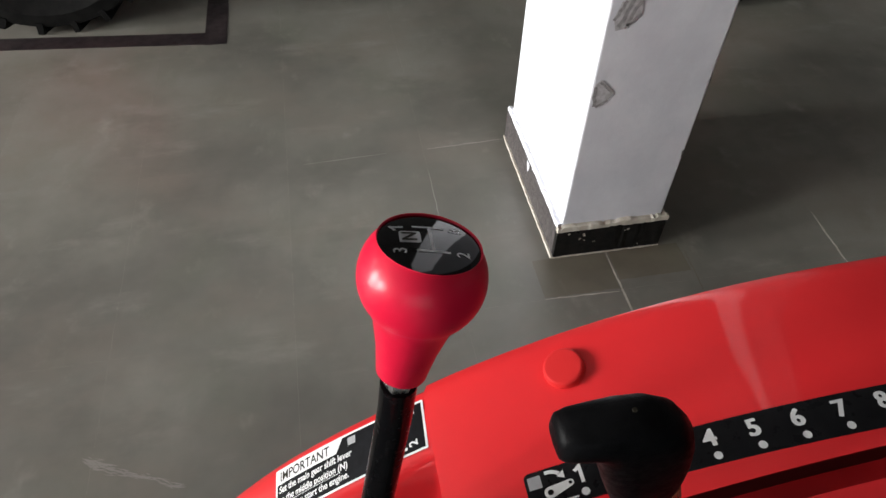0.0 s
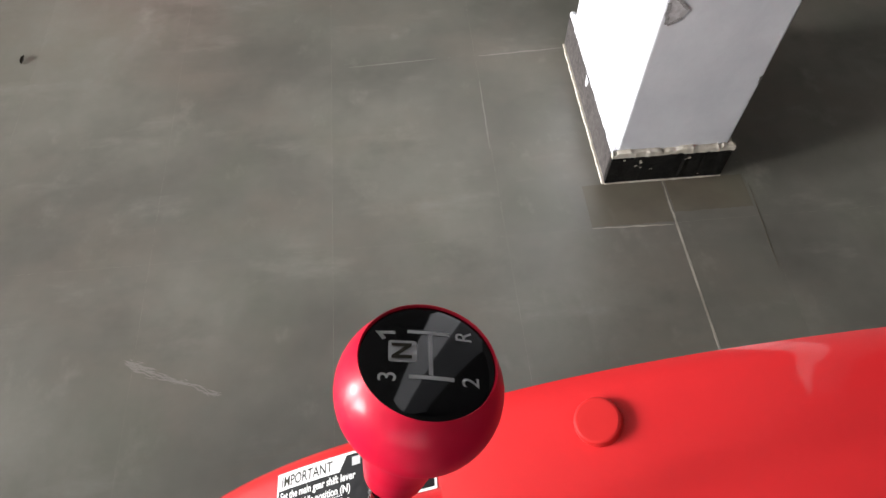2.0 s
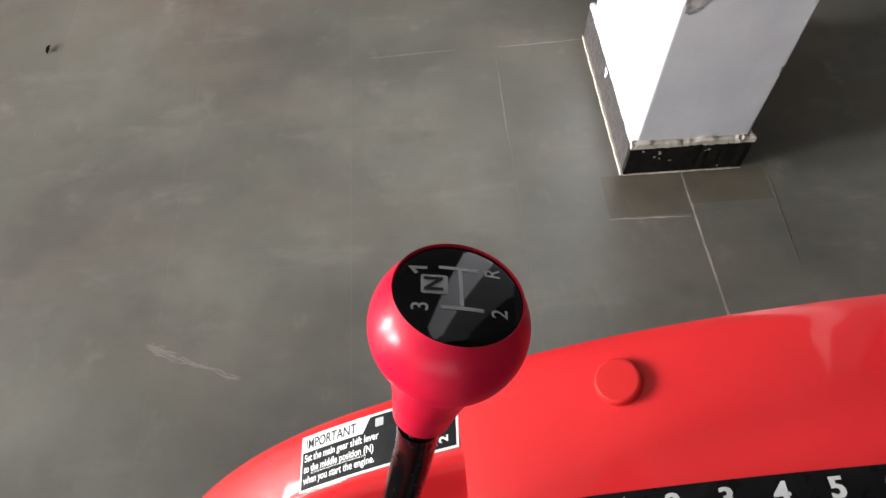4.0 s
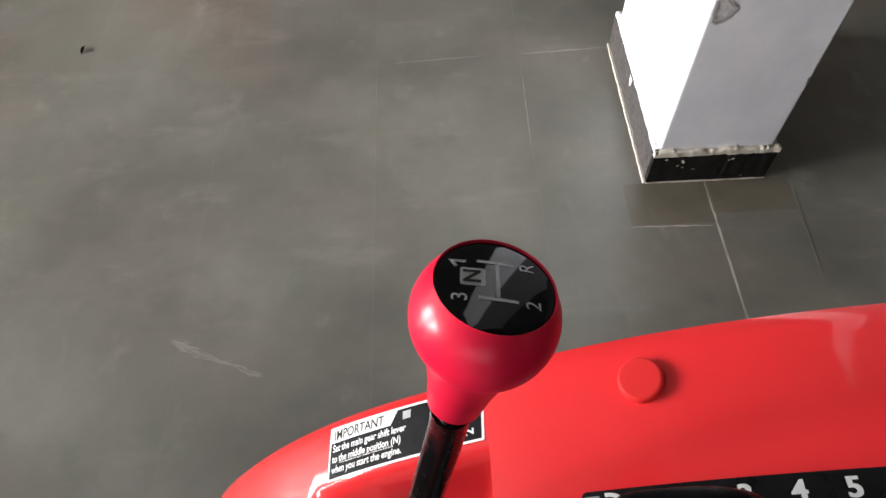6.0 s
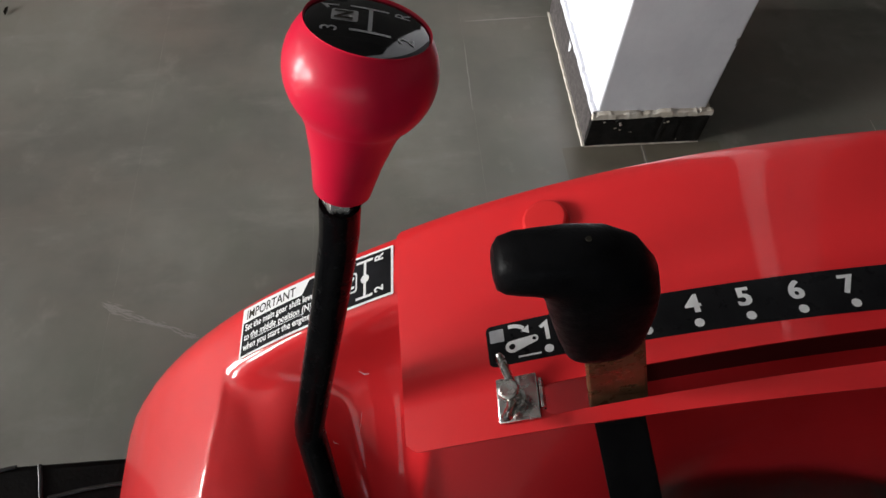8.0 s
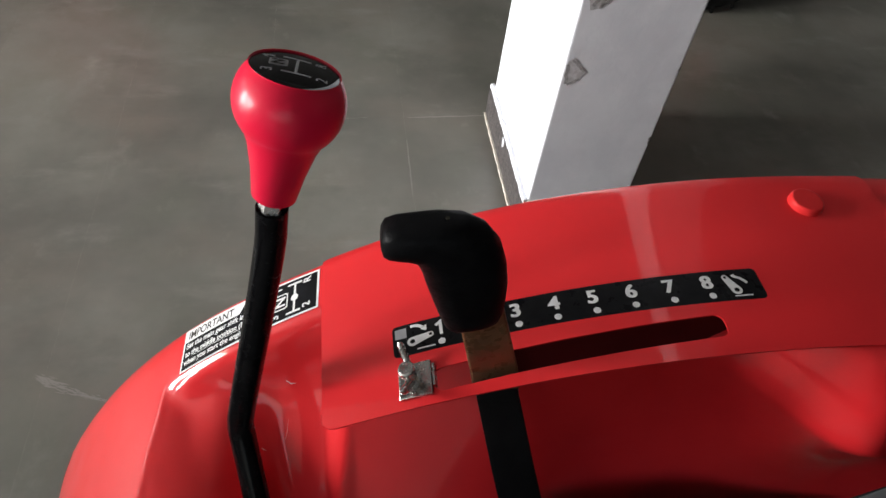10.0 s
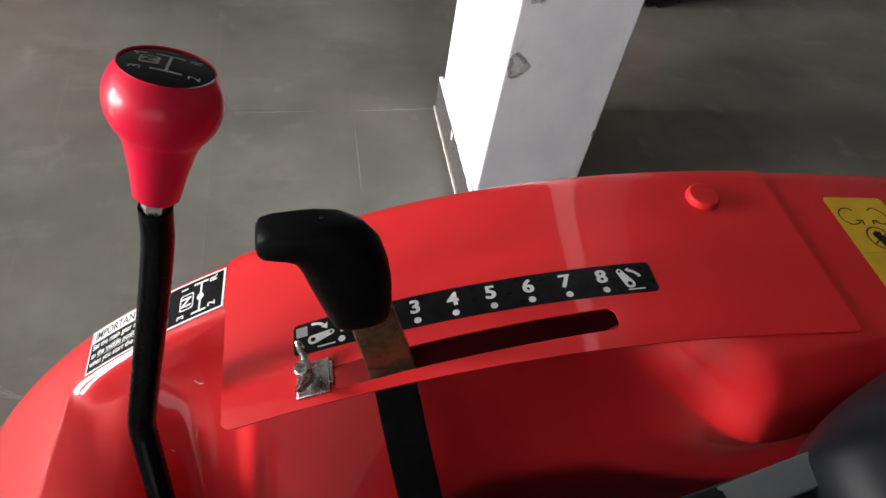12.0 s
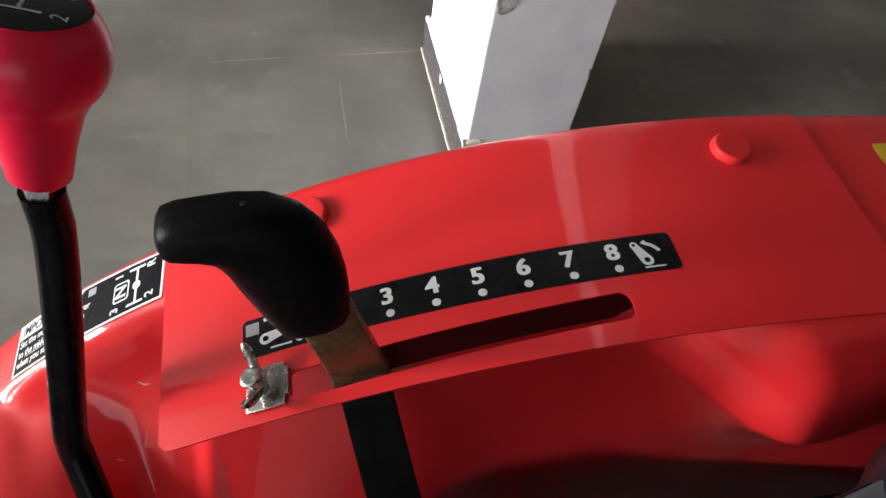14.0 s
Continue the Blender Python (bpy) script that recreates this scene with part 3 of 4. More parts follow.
def basin_line(x):
    """The pressed basin in front of the levers, bounded by a crest that turns inward at its front."""
    steep = smoothstep(-0.110, -0.015, x)
    line = []
    for i in range(174):
        y = 0.304 - 0.002 * i
        d1 = ridge(x) - y
        d2 = x + 0.096 + 0.05 * max(0.0, 0.275 - y) * smoothstep(0.28, 0.20, y) + 0.006 * smoothstep(0.275, 0.225, y)
        d2 += 0.0022 * smoothstep(0.26, 0.21, y) * smoothstep(0.035, 0.005, d2) * noise.noise((x * 45, y * 75, 2.0))
        f = at_place(BASIN, d1)
        f += (at_place(WALL, d1) - f) * steep
        g = at_place(LEG, d2)
        k = 0.005 + 0.065 * smoothstep(0.004, 0.06, min(f, g))
        m = max(0.0, k - abs(f - g)) / k
        f = max(0.0, min(f, g) - m * m * k / 4)
        f += 6 * max(0.0, 0.03 - y)
        line.append((y, min(f, 0.6)))
        if f >= 0.6:
            break
    return evenly(line)


def fender():
    bm = bmesh.new()
    rows = []
    ss = [-1.22 + 0.04 * i for i in range(15)]
    ss = [s for s in ss if s < along(-0.17)] + [along(-0.17) + (along(0.10) - along(-0.17)) * i / 120 for i in range(121)]
    ss += [along(0.10) + (along(0.55) - along(0.10)) * i / 60 for i in range(1, 61)] + [along(0.55) + 0.05 * i for i in range(1, 14)]
    pocket = evenly(POCKET)
    bulge = evenly(BULGE)
    for s in ss:
        p = on(s, 0)
        yi = ridge(p.x)
        e = swell(p.x)
        ring = [on(s, YO + dy + e * k, h) for dy, h, k in ((-0.0, -0.20, 1), (0.0, -0.05, 1), (0.0, -0.017, 1), (-0.0015, -0.0095, 0.95), (-0.005, -0.0040, 0.8), (-0.011, -0.0009, 0.5), (-0.018, 0.0, 0))]
        deep = smoothstep(0.043, 0.070, p.x)
        front = basin_line(p.x) if deep < 1 else pocket
        fade = 1 - 0.50 * smoothstep(0.37, 0.50, p.x) - 0.20 * smoothstep(0.50, 0.75, p.x)
        narrow = 1 - 0.28 * smoothstep(0.37, 0.50, p.x)
        set_back = 0.034 * smoothstep(0.22, 0.055, p.x)
        lean = 0.42 * smoothstep(0.30, 0.06, p.x)
        top = max(front[0][0], 0.304)
        for k in range(1, 4):
            ring.append(on(s, YO - 0.018 + (top + 0.002 - YO + 0.018) * k / 3))
        for k in range(FINE):
            j = 9 * k / (FINE - 1)
            inner = (pocket[k][0] + set_back * smoothstep(0.285, 0.215, pocket[k][0]) - lean * min(0.2, max(0.0, pocket[k][1] - 0.03)), pocket[k][1])
            y, f = (a + (b - a) * deep for a, b in zip(front[k], inner))
            wide = smoothstep(0.282 + 0.036 * max(0, j - 3.0), 0.415 + 0.074 * max(0, j - 3.0), p.x)
            y, f = y + (yi - bulge[k][0] * narrow - y) * wide, f + (bulge[k][1] * fade - f) * wide
            f += 0.0021 * noise.noise((p.x * 85, y * 85, 6.0)) * smoothstep(0.33, 0.37, p.x) * smoothstep(0.46, 0.42, p.x) * smoothstep(0.001, 0.006, f) * smoothstep(0.09, 0.03, f)
            q = on(s, y)
            q.z = max(q.z - f, min(0.6, q.z - 0.02))
            ring.append(q)
        rows.append([bm.verts.new(q) for q in ring])
    grid_faces(bm, rows)
    return bm


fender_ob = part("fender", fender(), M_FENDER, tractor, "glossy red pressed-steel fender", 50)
# solid disc on the crown; the hole's darkness is put into its colour
part("bolt_hole", turned(on(along(0.520), 0.171, 0.0), (0.05, 0, 1), [(-0.002, 0.0062), (0.0004, 0.0062)], 24), M_HOLE, fender_ob, "flat black disc in place of an open bolt hole")

graph = bpy.context.evaluated_depsgraph_get()
for pts in (((0.012, 0.268), (0.016, 0.266), (0.020, 0.2655)), ((0.008, 0.236), (0.0105, 0.241), (0.012, 0.248)), ((-0.012, 0.232), (-0.010, 0.231), (-0.008, 0.2305))):
    bm = bmesh.new()
    rows = []
    for k, (x, y) in enumerate(pts):
        w = 0.00022 if k == 1 else 0.0001
        pair = []
        for d in (-w, w):
            hit = fender_ob.ray_cast(Vector((x, y + d, 1.6)), Vector((0, 0, -1)), depsgraph=graph)
            pair.append(bm.verts.new(hit[1] + Vector((0, 0, 0.0004))))
        rows.append(pair)
    grid_faces(bm, rows)
    part("scratch", bm, M_WHITE, fender_ob, "fine pale scratch")

# control plate with its slot, over the crown
PLX0, PLX1, SLX0, SLX1 = 0.045, 0.487, 0.122, 0.313


def plate():
    bm = bmesh.new()
    n = 72
    s0, s1 = along(PLX0), along(PLX1)
    cuts = sorted({s0 + (s1 - s0) * i / n for i in range(n + 1)} | {along(SLX0) + d for d in (0, 0.0004, 0.0012, 0.0025, 0.0042, 0.006)} | {along(SLX1) - d for d in (0, 0.0004, 0.0012, 0.0025, 0.0042, 0.006)} | {s0 + 0.010 * k for k in (0.01, 0.04, 0.1, 0.2, 0.35, 0.6, 1)} | {s1 - 0.006 * k for k in (0.01, 0.04, 0.1, 0.2, 0.35, 0.6, 1)})
    top, low = [], []
    for s in cuts:
        f = (s - s0) / (s1 - s0)
        d = min(s - s0, s1 - s)
        r = 0.010 if f < 0.5 else 0.006
        inset = r - math.sqrt(max(0, r * r - (r - d) ** 2)) if d < r else 0
        yb = 0.1835 - 0.0165 * f + inset
        x = on(s, 0).x
        sl, sh = 0.1885 - 0.002 * f, 0.2065 - 0.003 * f
        e = min(abs(x - SLX0), abs(x - SLX1))
        if e < 0.006 and SLX0 - 1e-6 <= x <= SLX1 + 1e-6:
            k = 0.006 - math.sqrt(max(0.0, 0.006 ** 2 - (0.006 - e) ** 2))
            sl, sh = sl + k, sh - k
        w = swell(x)
        ys = [yb, (yb + sl) / 2, sl, sh, 0.24, 0.27, 0.30, YO - 0.017, YO - 0.010 + 0.5 * w, YO - 0.004 + 0.8 * w, YO + 0.0012 + w]
        hs = [0.0016] * 8 + [0.0006, -0.0024, -0.008]
        top.append(([bm.verts.new(on(s, y, h)) for y, h in zip(ys, hs)], x))
        low.append([bm.verts.new(on(s, y, h - 0.0015)) for y, h in zip(ys, hs)])
    for i in range(len(cuts) - 1):
        (a, xa), (b, xb) = top[i], top[i + 1]
        c, d = low[i], low[i + 1]
        inside = xa >= SLX0 - 1e-6 and xb <= SLX1 + 1e-6
        for k in range(len(a) - 1):
            if k == 2 and inside:
                continue
            bm.faces.new((a[k], a[k + 1], b[k + 1], b[k]))
            bm.faces.new((c[k], d[k], d[k + 1], c[k + 1]))
        bm.faces.new((a[0], b[0], d[0], c[0]))
        bm.faces.new((a[-1], c[-1], d[-1], b[-1]))
        if inside:
            for k in (2, 3):
                bm.faces.new((a[k], c[k], d[k], b[k]))
    for (a, x), c in zip(top, low):
        if abs(x - SLX0) < 1e-6 or abs(x - SLX1) < 1e-6:
            bm.faces.new((a[2], a[3], c[3], c[2]))
    for (a, x), c in ((top[0], low[0]), (top[-1], low[-1])):
        for k in range(len(a) - 1):
            bm.faces.new((a[k], c[k], c[k + 1], a[k + 1]))
    return bm


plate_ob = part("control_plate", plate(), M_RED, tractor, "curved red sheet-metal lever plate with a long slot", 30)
for x, y, r in ((0.142, 0.311, 0.0146), (0.419, 0.298, 0.0131)):
    p = on(along(x), y, 0.0013)
    up = on(along(x), y, 1.0) - on(along(x), y, 0.0)
    part("cap", turned(p, up, [(0, r * 1.03), (0.003, r * 1.005), (0.0044, r * 0.985), (0.0054, r * 0.94), (0.0059, r * 0.86), (0.0060, r * 0.70), (0.0058, 0.001)], 40), M_CAP, plate_ob, "round red plastic cap")

# number strip on the plate
STRIP_X0, STRIP_X1 = 0.097, 0.350


def strip_place(u, v, h):
    """u: x along the plate; v: across, from the strip's lower edge."""
    f = (u - STRIP_X0) / (STRIP_X1 - STRIP_X0)
    return on(along(u), 0.2225 - 0.0095 * f + v, 0.0018 + 0.3 * h)


part("number_strip", wrap(sheet(STRIP_X0, 0.0, STRIP_X1, 0.0262, 0.0, 40, 0.0035), strip_place), M_VINYL, plate_ob, "black vinyl strip with white numbers")
for i in range(8):
    x = 0.1305 + 0.0261 * i
    if i == 0:
        part("numeral", wrap(ribbon([(x - 0.0030, 0.0192), (x + 0.0004, 0.0215), (x + 0.0004, 0.0110)], 0.0022, 0.0004), strip_place), M_WHITE, plate_ob)
    else:
        bm = bmesh.new()
        for d in (-0.0004, 0.0, 0.0004):
            glyph = lettering(str(i + 1), x - 0.0005 + d, 0.0163, 0.0152, 0, 0.0004 + abs(d) * 0.2, bold=0.0003)
            face = bpy.data.meshes.new("glyph")
            glyph.to_mesh(face)
            glyph.free()
            bm.from_mesh(face)
            bpy.data.meshes.remove(face)
        part("numeral", wrap(bm, strip_place), M_WHITE, plate_ob)
    bm = bmesh.new()
    disc_shape(bm, x, 0.0052, 0.0025, 0.0004)
    part("dot", wrap(bm, strip_place), M_WHITE, plate_ob)


def lift_sign(x, rising):
    """A wedge-shaped arm, its base line and a curved arrow."""
    bm = bmesh.new()
    a0, a1 = ((x - 0.0047, 0.0105), (x + 0.0080, 0.0132)) if rising else ((x + 0.001, 0.0085), (x - 0.0035, 0.0195))
    ax = Vector(a1) - Vector(a0)
    base = math.degrees(math.atan2(ax.y, ax.x))
    pts = [(a0[0] + 0.0038 * math.cos(radians(base + 95 + 170 * i / 10)), a0[1] + 0.0038 * math.sin(radians(base + 95 + 170 * i / 10))) for i in range(11)]
    pts += [(a1[0] + 0.0022 * math.cos(radians(base - 85 + 170 * i / 8)), a1[1] + 0.0022 * math.sin(radians(base - 85 + 170 * i / 8))) for i in range(9)]
    polygon(bm, pts, 0.0004)
    line = ribbon(cut_line((x - 0.002, 0.0035), (x + 0.0105, 0.0035)), 0.0011, 0.0004)
    head = bmesh.new()
    if rising:
        arrow = ribbon(arc_points(x - 0.0040, 0.0130, 0.0104, 98, 48), 0.0024, 0.0004)
        polygon(head, [(x + 0.0012, 0.0192), (x + 0.0058, 0.0224), (x + 0.0056, 0.0170)], 0.0005)
    else:
        arrow = ribbon(arc_points(x - 0.0005, 0.0088, 0.0118, 72, 25), 0.0022, 0.0004)
        polygon(head, [(x + 0.0040, 0.0226), (x + 0.0008, 0.0206), (x + 0.0038, 0.0182)], 0.0005)
    for name, b in (("arm_symbol", bm), ("base_line", line), ("arrow", arrow), ("arrow_head", head)):
        part(name, wrap(b, strip_place), M_WHITE, plate_ob)
    for (px, py), r in ((a0, 0.0018), (a1, 0.0011)):
        dot = bmesh.new()
        disc_shape(dot, px, py, r, 0.0008)
        part("symbol_hole", wrap(dot, strip_place), M_VINYL, plate_ob)


bm = bmesh.new()
polygon(bm, rounded(0.0990, 0.0150, 0.1070, 0.0232, 0.0004), 0.0004)
part("pale_square", wrap(bm, strip_place), M_GREYPRINT, plate_ob)
lift_sign(0.1155, True)
lift_sign(0.3300, False)

# gear label on the crown
LS0, LS1 = along(-0.0815), along(0.0425)


def label_place(u, v, h):
    """u: 0 to 1 along the label; v: 0 to 1 across it."""
    lo, hi = 0.2925 + 0.001 * u, 0.3355 - 0.0035 * u
    return on(LS0 + (LS1 - LS0) * u + 0.002 * (v - 0.5), lo + (hi - lo) * v, 0.0003 + 0.2 * h)


AR = 0.0415 / (LS1 - LS0)


def label_text(text, u, v, size, turn=0.0, align="CENTER", bold=0.0, squeeze=1.0, h=0.0009):
    """Lettering whose size is in label heights."""
    bm = lettering(text, 0, 0, size, turn, h, align, bold, squeeze)
    for w in bm.verts:
        w.co.x, w.co.y = u + w.co.x * AR, v + w.co.y
    return wrap(bm, label_place)


part("label_backing", wrap(sheet(0, 0, 1, 1, 0, 24, 0.012), label_place), M_WHITE, fender_ob, "white-edged instruction label")
part("label_field", wrap(sheet(0.013, 0.045, 0.987, 0.70, 0.0003, 24), label_place), M_LABEL, fender_ob)
bm = bmesh.new()
rows = [[bm.verts.new((0.987 + (e - 0.987) * k / 16, v, 0.0003)) for e, v in ((0.455, 0.70), (0.50, 0.955))] for k in range(17)]
grid_faces(bm, rows)
part("label_field", wrap(bm, label_place), M_LABEL, fender_ob)
part("lettering", label_text("IMPORTANT", 0.035, 0.83, 0.26, align="LEFT", bold=0.0025, squeeze=0.95), M_INK, fender_ob)
for row, (words, sq) in enumerate((("Set the main gear shift lever", 0.93), ("to the middle position (N)", 0.93), ("when you start the engine.", 0.93))):
    part("lettering", label_text(words, 0.03, 0.585 - 0.195 * row, 0.185, align="LEFT", bold=0.004, squeeze=sq), M_WHITE, fender_ob)
bm = bmesh.new()
polygon(bm, [(0.535, 0.75), (0.585, 0.75), (0.585, 0.90), (0.535, 0.90)], 0.0009)
part("pale_square", wrap(bm, label_place), M_GREYPRINT, fender_ob)
dash = bmesh.new()
for i in range(34):
    polygon(dash, [(0.09 + 0.0115 * i + a, 0.29 + b) for a, b in ((0, 0), (0.006, 0), (0.006, 0.022), (0, 0.022))], 0.0009)
part("underline", wrap(dash, label_place), M_WHITE, fender_ob)
for ch, u, v in (("1", 0.735, 0.84), ("3", 0.725, 0.16), ("R", 0.925, 0.84), ("2", 0.925, 0.20)):
    part("lettering", label_text(ch, u, v, 0.24, 90, bold=0.006), M_WHITE, fender_ob)


# the shift gate, in label heights about its middle
GATE = (((0.0, -0.335), (0.0, 0.335)), ((-0.18, 0.36), (0.16, 0.36)), ((-0.18, -0.36), (0.16, -0.36)))


def label_mark(name, bm, h=0.0009):
    for v in bm.verts:
        v.co = (0.845 + v.co.x * AR, 0.5 + v.co.y, h)
    part(name, wrap(bm, label_place), M_WHITE, fender_ob)


for a, b in GATE:
    label_mark("gate_line", ribbon(cut_line(a, b), 0.05))
bm = bmesh.new()
disc_shape(bm, 0, 0, 0.085, 0.0)
label_mark("gate_dot", bm, 0.0011)
bm = bmesh.new()
polygon(bm, rounded(-0.17, -0.2, 0.17, 0.2, 0.06))
for v in bm.verts:
    v.co = (0.755 + v.co.x * AR, 0.5 + v.co.y, 0.0009)
part("neutral_box", wrap(bm, label_place), M_WHITE, fender_ob)
bm = bmesh.new()
polygon(bm, rounded(-0.14, -0.17, 0.14, 0.17, 0.05))
for v in bm.verts:
    v.co = (0.755 + v.co.x * AR, 0.5 + v.co.y, 0.0012)
part("neutral_field", wrap(bm, label_place), M_LABEL, fender_ob)
part("lettering", label_text("N", 0.755, 0.5, 0.34, 90, bold=0.01, h=0.0015), M_WHITE, fender_ob)

# yellow warning label
YX0, YX1, YY0, YY1 = 0.5335, 0.5945, 0.179, 0.2995


def warn_place(u, v, h):
    return on(along(YX0 + (YX1 - YX0) * u), YY0 + (YY1 - YY0) * v, 0.0003 + 0.2 * h)


def warn(bm):
    for v in bm.verts:
        v.co = (v.co.x, v.co.y * (YX1 - YX0) / (YY1 - YY0), v.co.z)
    return wrap(bm, warn_place)


part("warning_label", wrap(sheet(0, 0, 1, 1, 0, 8, 0.05), warn_place), M_YELLOW, fender_ob, "yellow warning label with black symbols")
ASP = (YY1 - YY0) / (YX1 - YX0)
def warn_mark(name, bm):
    part(name, warn(bm), M_INK, fender_ob)


def flat(pts, h=0.0006):
    bm = bmesh.new()
    polygon(bm, pts, h)
    return bm


def warn_line(pts):
    return [(u, ASP * v) for u, v in pts]


warn_mark("loop_symbol", ribbon(smooth_path(warn_line(((0.354, 0.874), (0.290, 0.897), (0.180, 0.893), (0.085, 0.850), (0.085, 0.790), (0.150, 0.752), (0.222, 0.742), (0.310, 0.752), (0.370, 0.772)))), 0.019, 0.0005))
warn_mark("loop_symbol", ribbon(smooth_path(warn_line(((0.598, 0.871), (0.660, 0.897), (0.741, 0.898), (0.835, 0.862), (0.875, 0.805), (0.830, 0.762), (0.735, 0.747), (0.655, 0.754), (0.600, 0.770)))), 0.019, 0.0005))
warn_mark("arrow_head", ribbon(warn_line(((0.300, 0.783), (0.398, 0.779), (0.384, 0.740))), 0.022, 0.0006))
warn_mark("arrow_head", ribbon(warn_line(((0.672, 0.776), (0.573, 0.780), (0.550, 0.742))), 0.022, 0.0006))
part("ring_symbol", warn(ribbon(arc_points(0.490, ASP * 0.621, 0.190, 0, 347, 27), 0.028, 0.0005, True)), M_BROWN, fender_ob)
part("bar_symbol", warn(ribbon(cut_line((0.325, ASP * 0.567), (0.655, ASP * 0.664)), 0.026, 0.0005)), M_BROWN, fender_ob)
warn_mark("guard_symbol", flat(warn_line(((0.465, 0.540), (0.520, 0.530), (0.560, 0.585), (0.590, 0.635), (0.545, 0.645), (0.555, 0.683), (0.515, 0.676), (0.480, 0.692), (0.450, 0.672), (0.415, 0.668), (0.400, 0.640), (0.435, 0.605))), 0.0008))
part("fold_line", warn(ribbon(cut_line((0.02, ASP * 0.490), (0.98, ASP * 0.497)), 0.006, 0.0004)), M_BROWN, fender_ob)
warn_mark("triangle", ribbon(warn_line(((0.815, 0.448), (0.812, 0.104), (0.205, 0.279))), 0.05, 0.0005, True))
warn_mark("shaft_symbol", ribbon(warn_line(((0.545, 0.358), (0.610, 0.338), (0.660, 0.318))), 0.014, 0.0006))
warn_mark("coil_symbol", ribbon(warn_line(((0.700, 0.345), (0.660, 0.320), (0.690, 0.290), (0.640, 0.285), (0.590, 0.262))), 0.026, 0.0006))
warn_mark("coil_symbol", ribbon(warn_line(((0.672, 0.288), (0.725, 0.283), (0.735, 0.245), (0.690, 0.225), (0.740, 0.215), (0.690, 0.190), (0.745, 0.175))), 0.024, 0.0006))
warn_mark("coil_symbol", flat(warn_line(((0.670, 0.235), (0.700, 0.245), (0.735, 0.225), (0.725, 0.190), (0.690, 0.183), (0.665, 0.200)))))

# black lamp bracket bolted on the fender's rear
zc = on(along(0.68), 0).z
bracket = part("lamp_bracket", boxed((0.616, 0.243, zc - 0.012), (0.80, 0.318, zc + 0.006), 0.003), M_BLACKSTEEL, tractor, "black steel bracket with bright bolts")
bm = bmesh.new()
polygon(bm, [(0.622, 0.222), (0.84, 0.222), (0.84, 0.300), (0.672, 0.300), (0.660, 0.322), (0.622, 0.326)], zc + 0.012)
ext = bmesh.ops.extrude_face_region(bm, geom=list(bm.faces))
for v in ext["geom"]:
    if isinstance(v, bmesh.types.BMVert):
        v.co.z += 0.0045
part("top_plate", bm, M_PLATE, bracket, "dark grey steel plate with bare edges")
for x, y in ((0.646, 0.262), (0.74, 0.25)):
    bolt = part("bolt", turned((x, y, zc + 0.0165), (0, 0, 1), [(0, 0.0125), (0.0018, 0.0125), (0.0022, 0.0090), (0.0085, 0.0088), (0.0098, 0.0070)], 6), M_STEEL, bracket, "bright hexagon bolt")
    part("thread", turned((x, y, zc + 0.0262), (0, 0, 1), [(0.0007 * k, 0.0048 if k % 2 else 0.0042) for k in range(12)], 20), M_STEEL, bolt)

# strip added behind the slot; the slot's shade is put into its colour
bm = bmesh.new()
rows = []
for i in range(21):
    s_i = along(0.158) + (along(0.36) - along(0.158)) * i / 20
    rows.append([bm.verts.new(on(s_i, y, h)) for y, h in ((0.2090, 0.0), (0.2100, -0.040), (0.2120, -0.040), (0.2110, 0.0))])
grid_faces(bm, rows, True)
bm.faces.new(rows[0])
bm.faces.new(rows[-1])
part("slot_shade_strip", bm, M_SLOT_SHADE, plate_ob, "dark red strip added under the slot in place of its shade")

# clamp: steel plate with a wing bolt at the slot's end
p0 = on(along(0.111), 0.2005, 0.0019)
sx = (on(along(0.112), 0.2, 0) - on(along(0.110), 0.2, 0)).normalized()
sn = Vector((-sx.z, 0, sx.x))
M3 = Matrix((sx, Vector((0, 1, 0)), sn)).transposed().to_4x4()
CL = Matrix.Translation(p0) @ M3 @ pose(0, 0, 0, 0, 0, -2)


def put(bm, m):
    bmesh.ops.transform(bm, matrix=m, verts=bm.verts)
    return bm


clamp = part("lever_stop", put(boxed((-0.0132, -0.0130, 0), (0.0110, 0.0132, 0.0022), 0.0008), CL), M_STEEL, tractor, "zinc-plated stop plate with a wing bolt")
part("tab", put(boxed((0.0120, -0.008, -0.002), (0.0140, 0.009, 0.004), 0.0005), CL), M_STEEL, clamp)
part("stud", put(turned((-0.0018, 0.0005, 0.002), (0, 0, 1), [(0, 0.0056), (0.0015, 0.0056), (0.0020, 0.0042), (0.0085, 0.0044), (0.0095, 0.0058), (0.0150, 0.0061), (0.0162, 0.0056), (0.0166, 0.0044), (0.0164, 0.0004)], 28), CL), M_STEEL, clamp)
for sgn, ln in ((1, 1.0), (-1, 0.80)):
    w = loft([((-0.0020, 0.0005 + sgn * 0.0030, 0.0075), (0.0040, 0, 0), (0, 0, 0.0044)), ((-0.0028, 0.0005 + sgn * 0.0090 * ln, 0.0092), (0.0027, 0, 0), (0, 0, 0.0042)),
              ((-0.0038, 0.0005 + sgn * 0.0140 * ln, 0.0125), (0.0026, 0, 0), (0, 0, 0.0046)), ((-0.0043, 0.0005 + sgn * 0.0180 * ln, 0.0155), (0.0026, 0, 0), (0, 0, 0.0046)),
              ((-0.0045, 0.0005 + sgn * 0.0203 * ln, 0.0172), (0.0021, 0, 0), (0, 0, 0.0034)), ((-0.0045, 0.0005 + sgn * 0.0214 * ln, 0.0180), (0.0009, 0, 0), (0, 0, 0.0013))], 16, 2.6)
    part("wing", put(w, CL), M_STEEL, clamp, sharp=45)

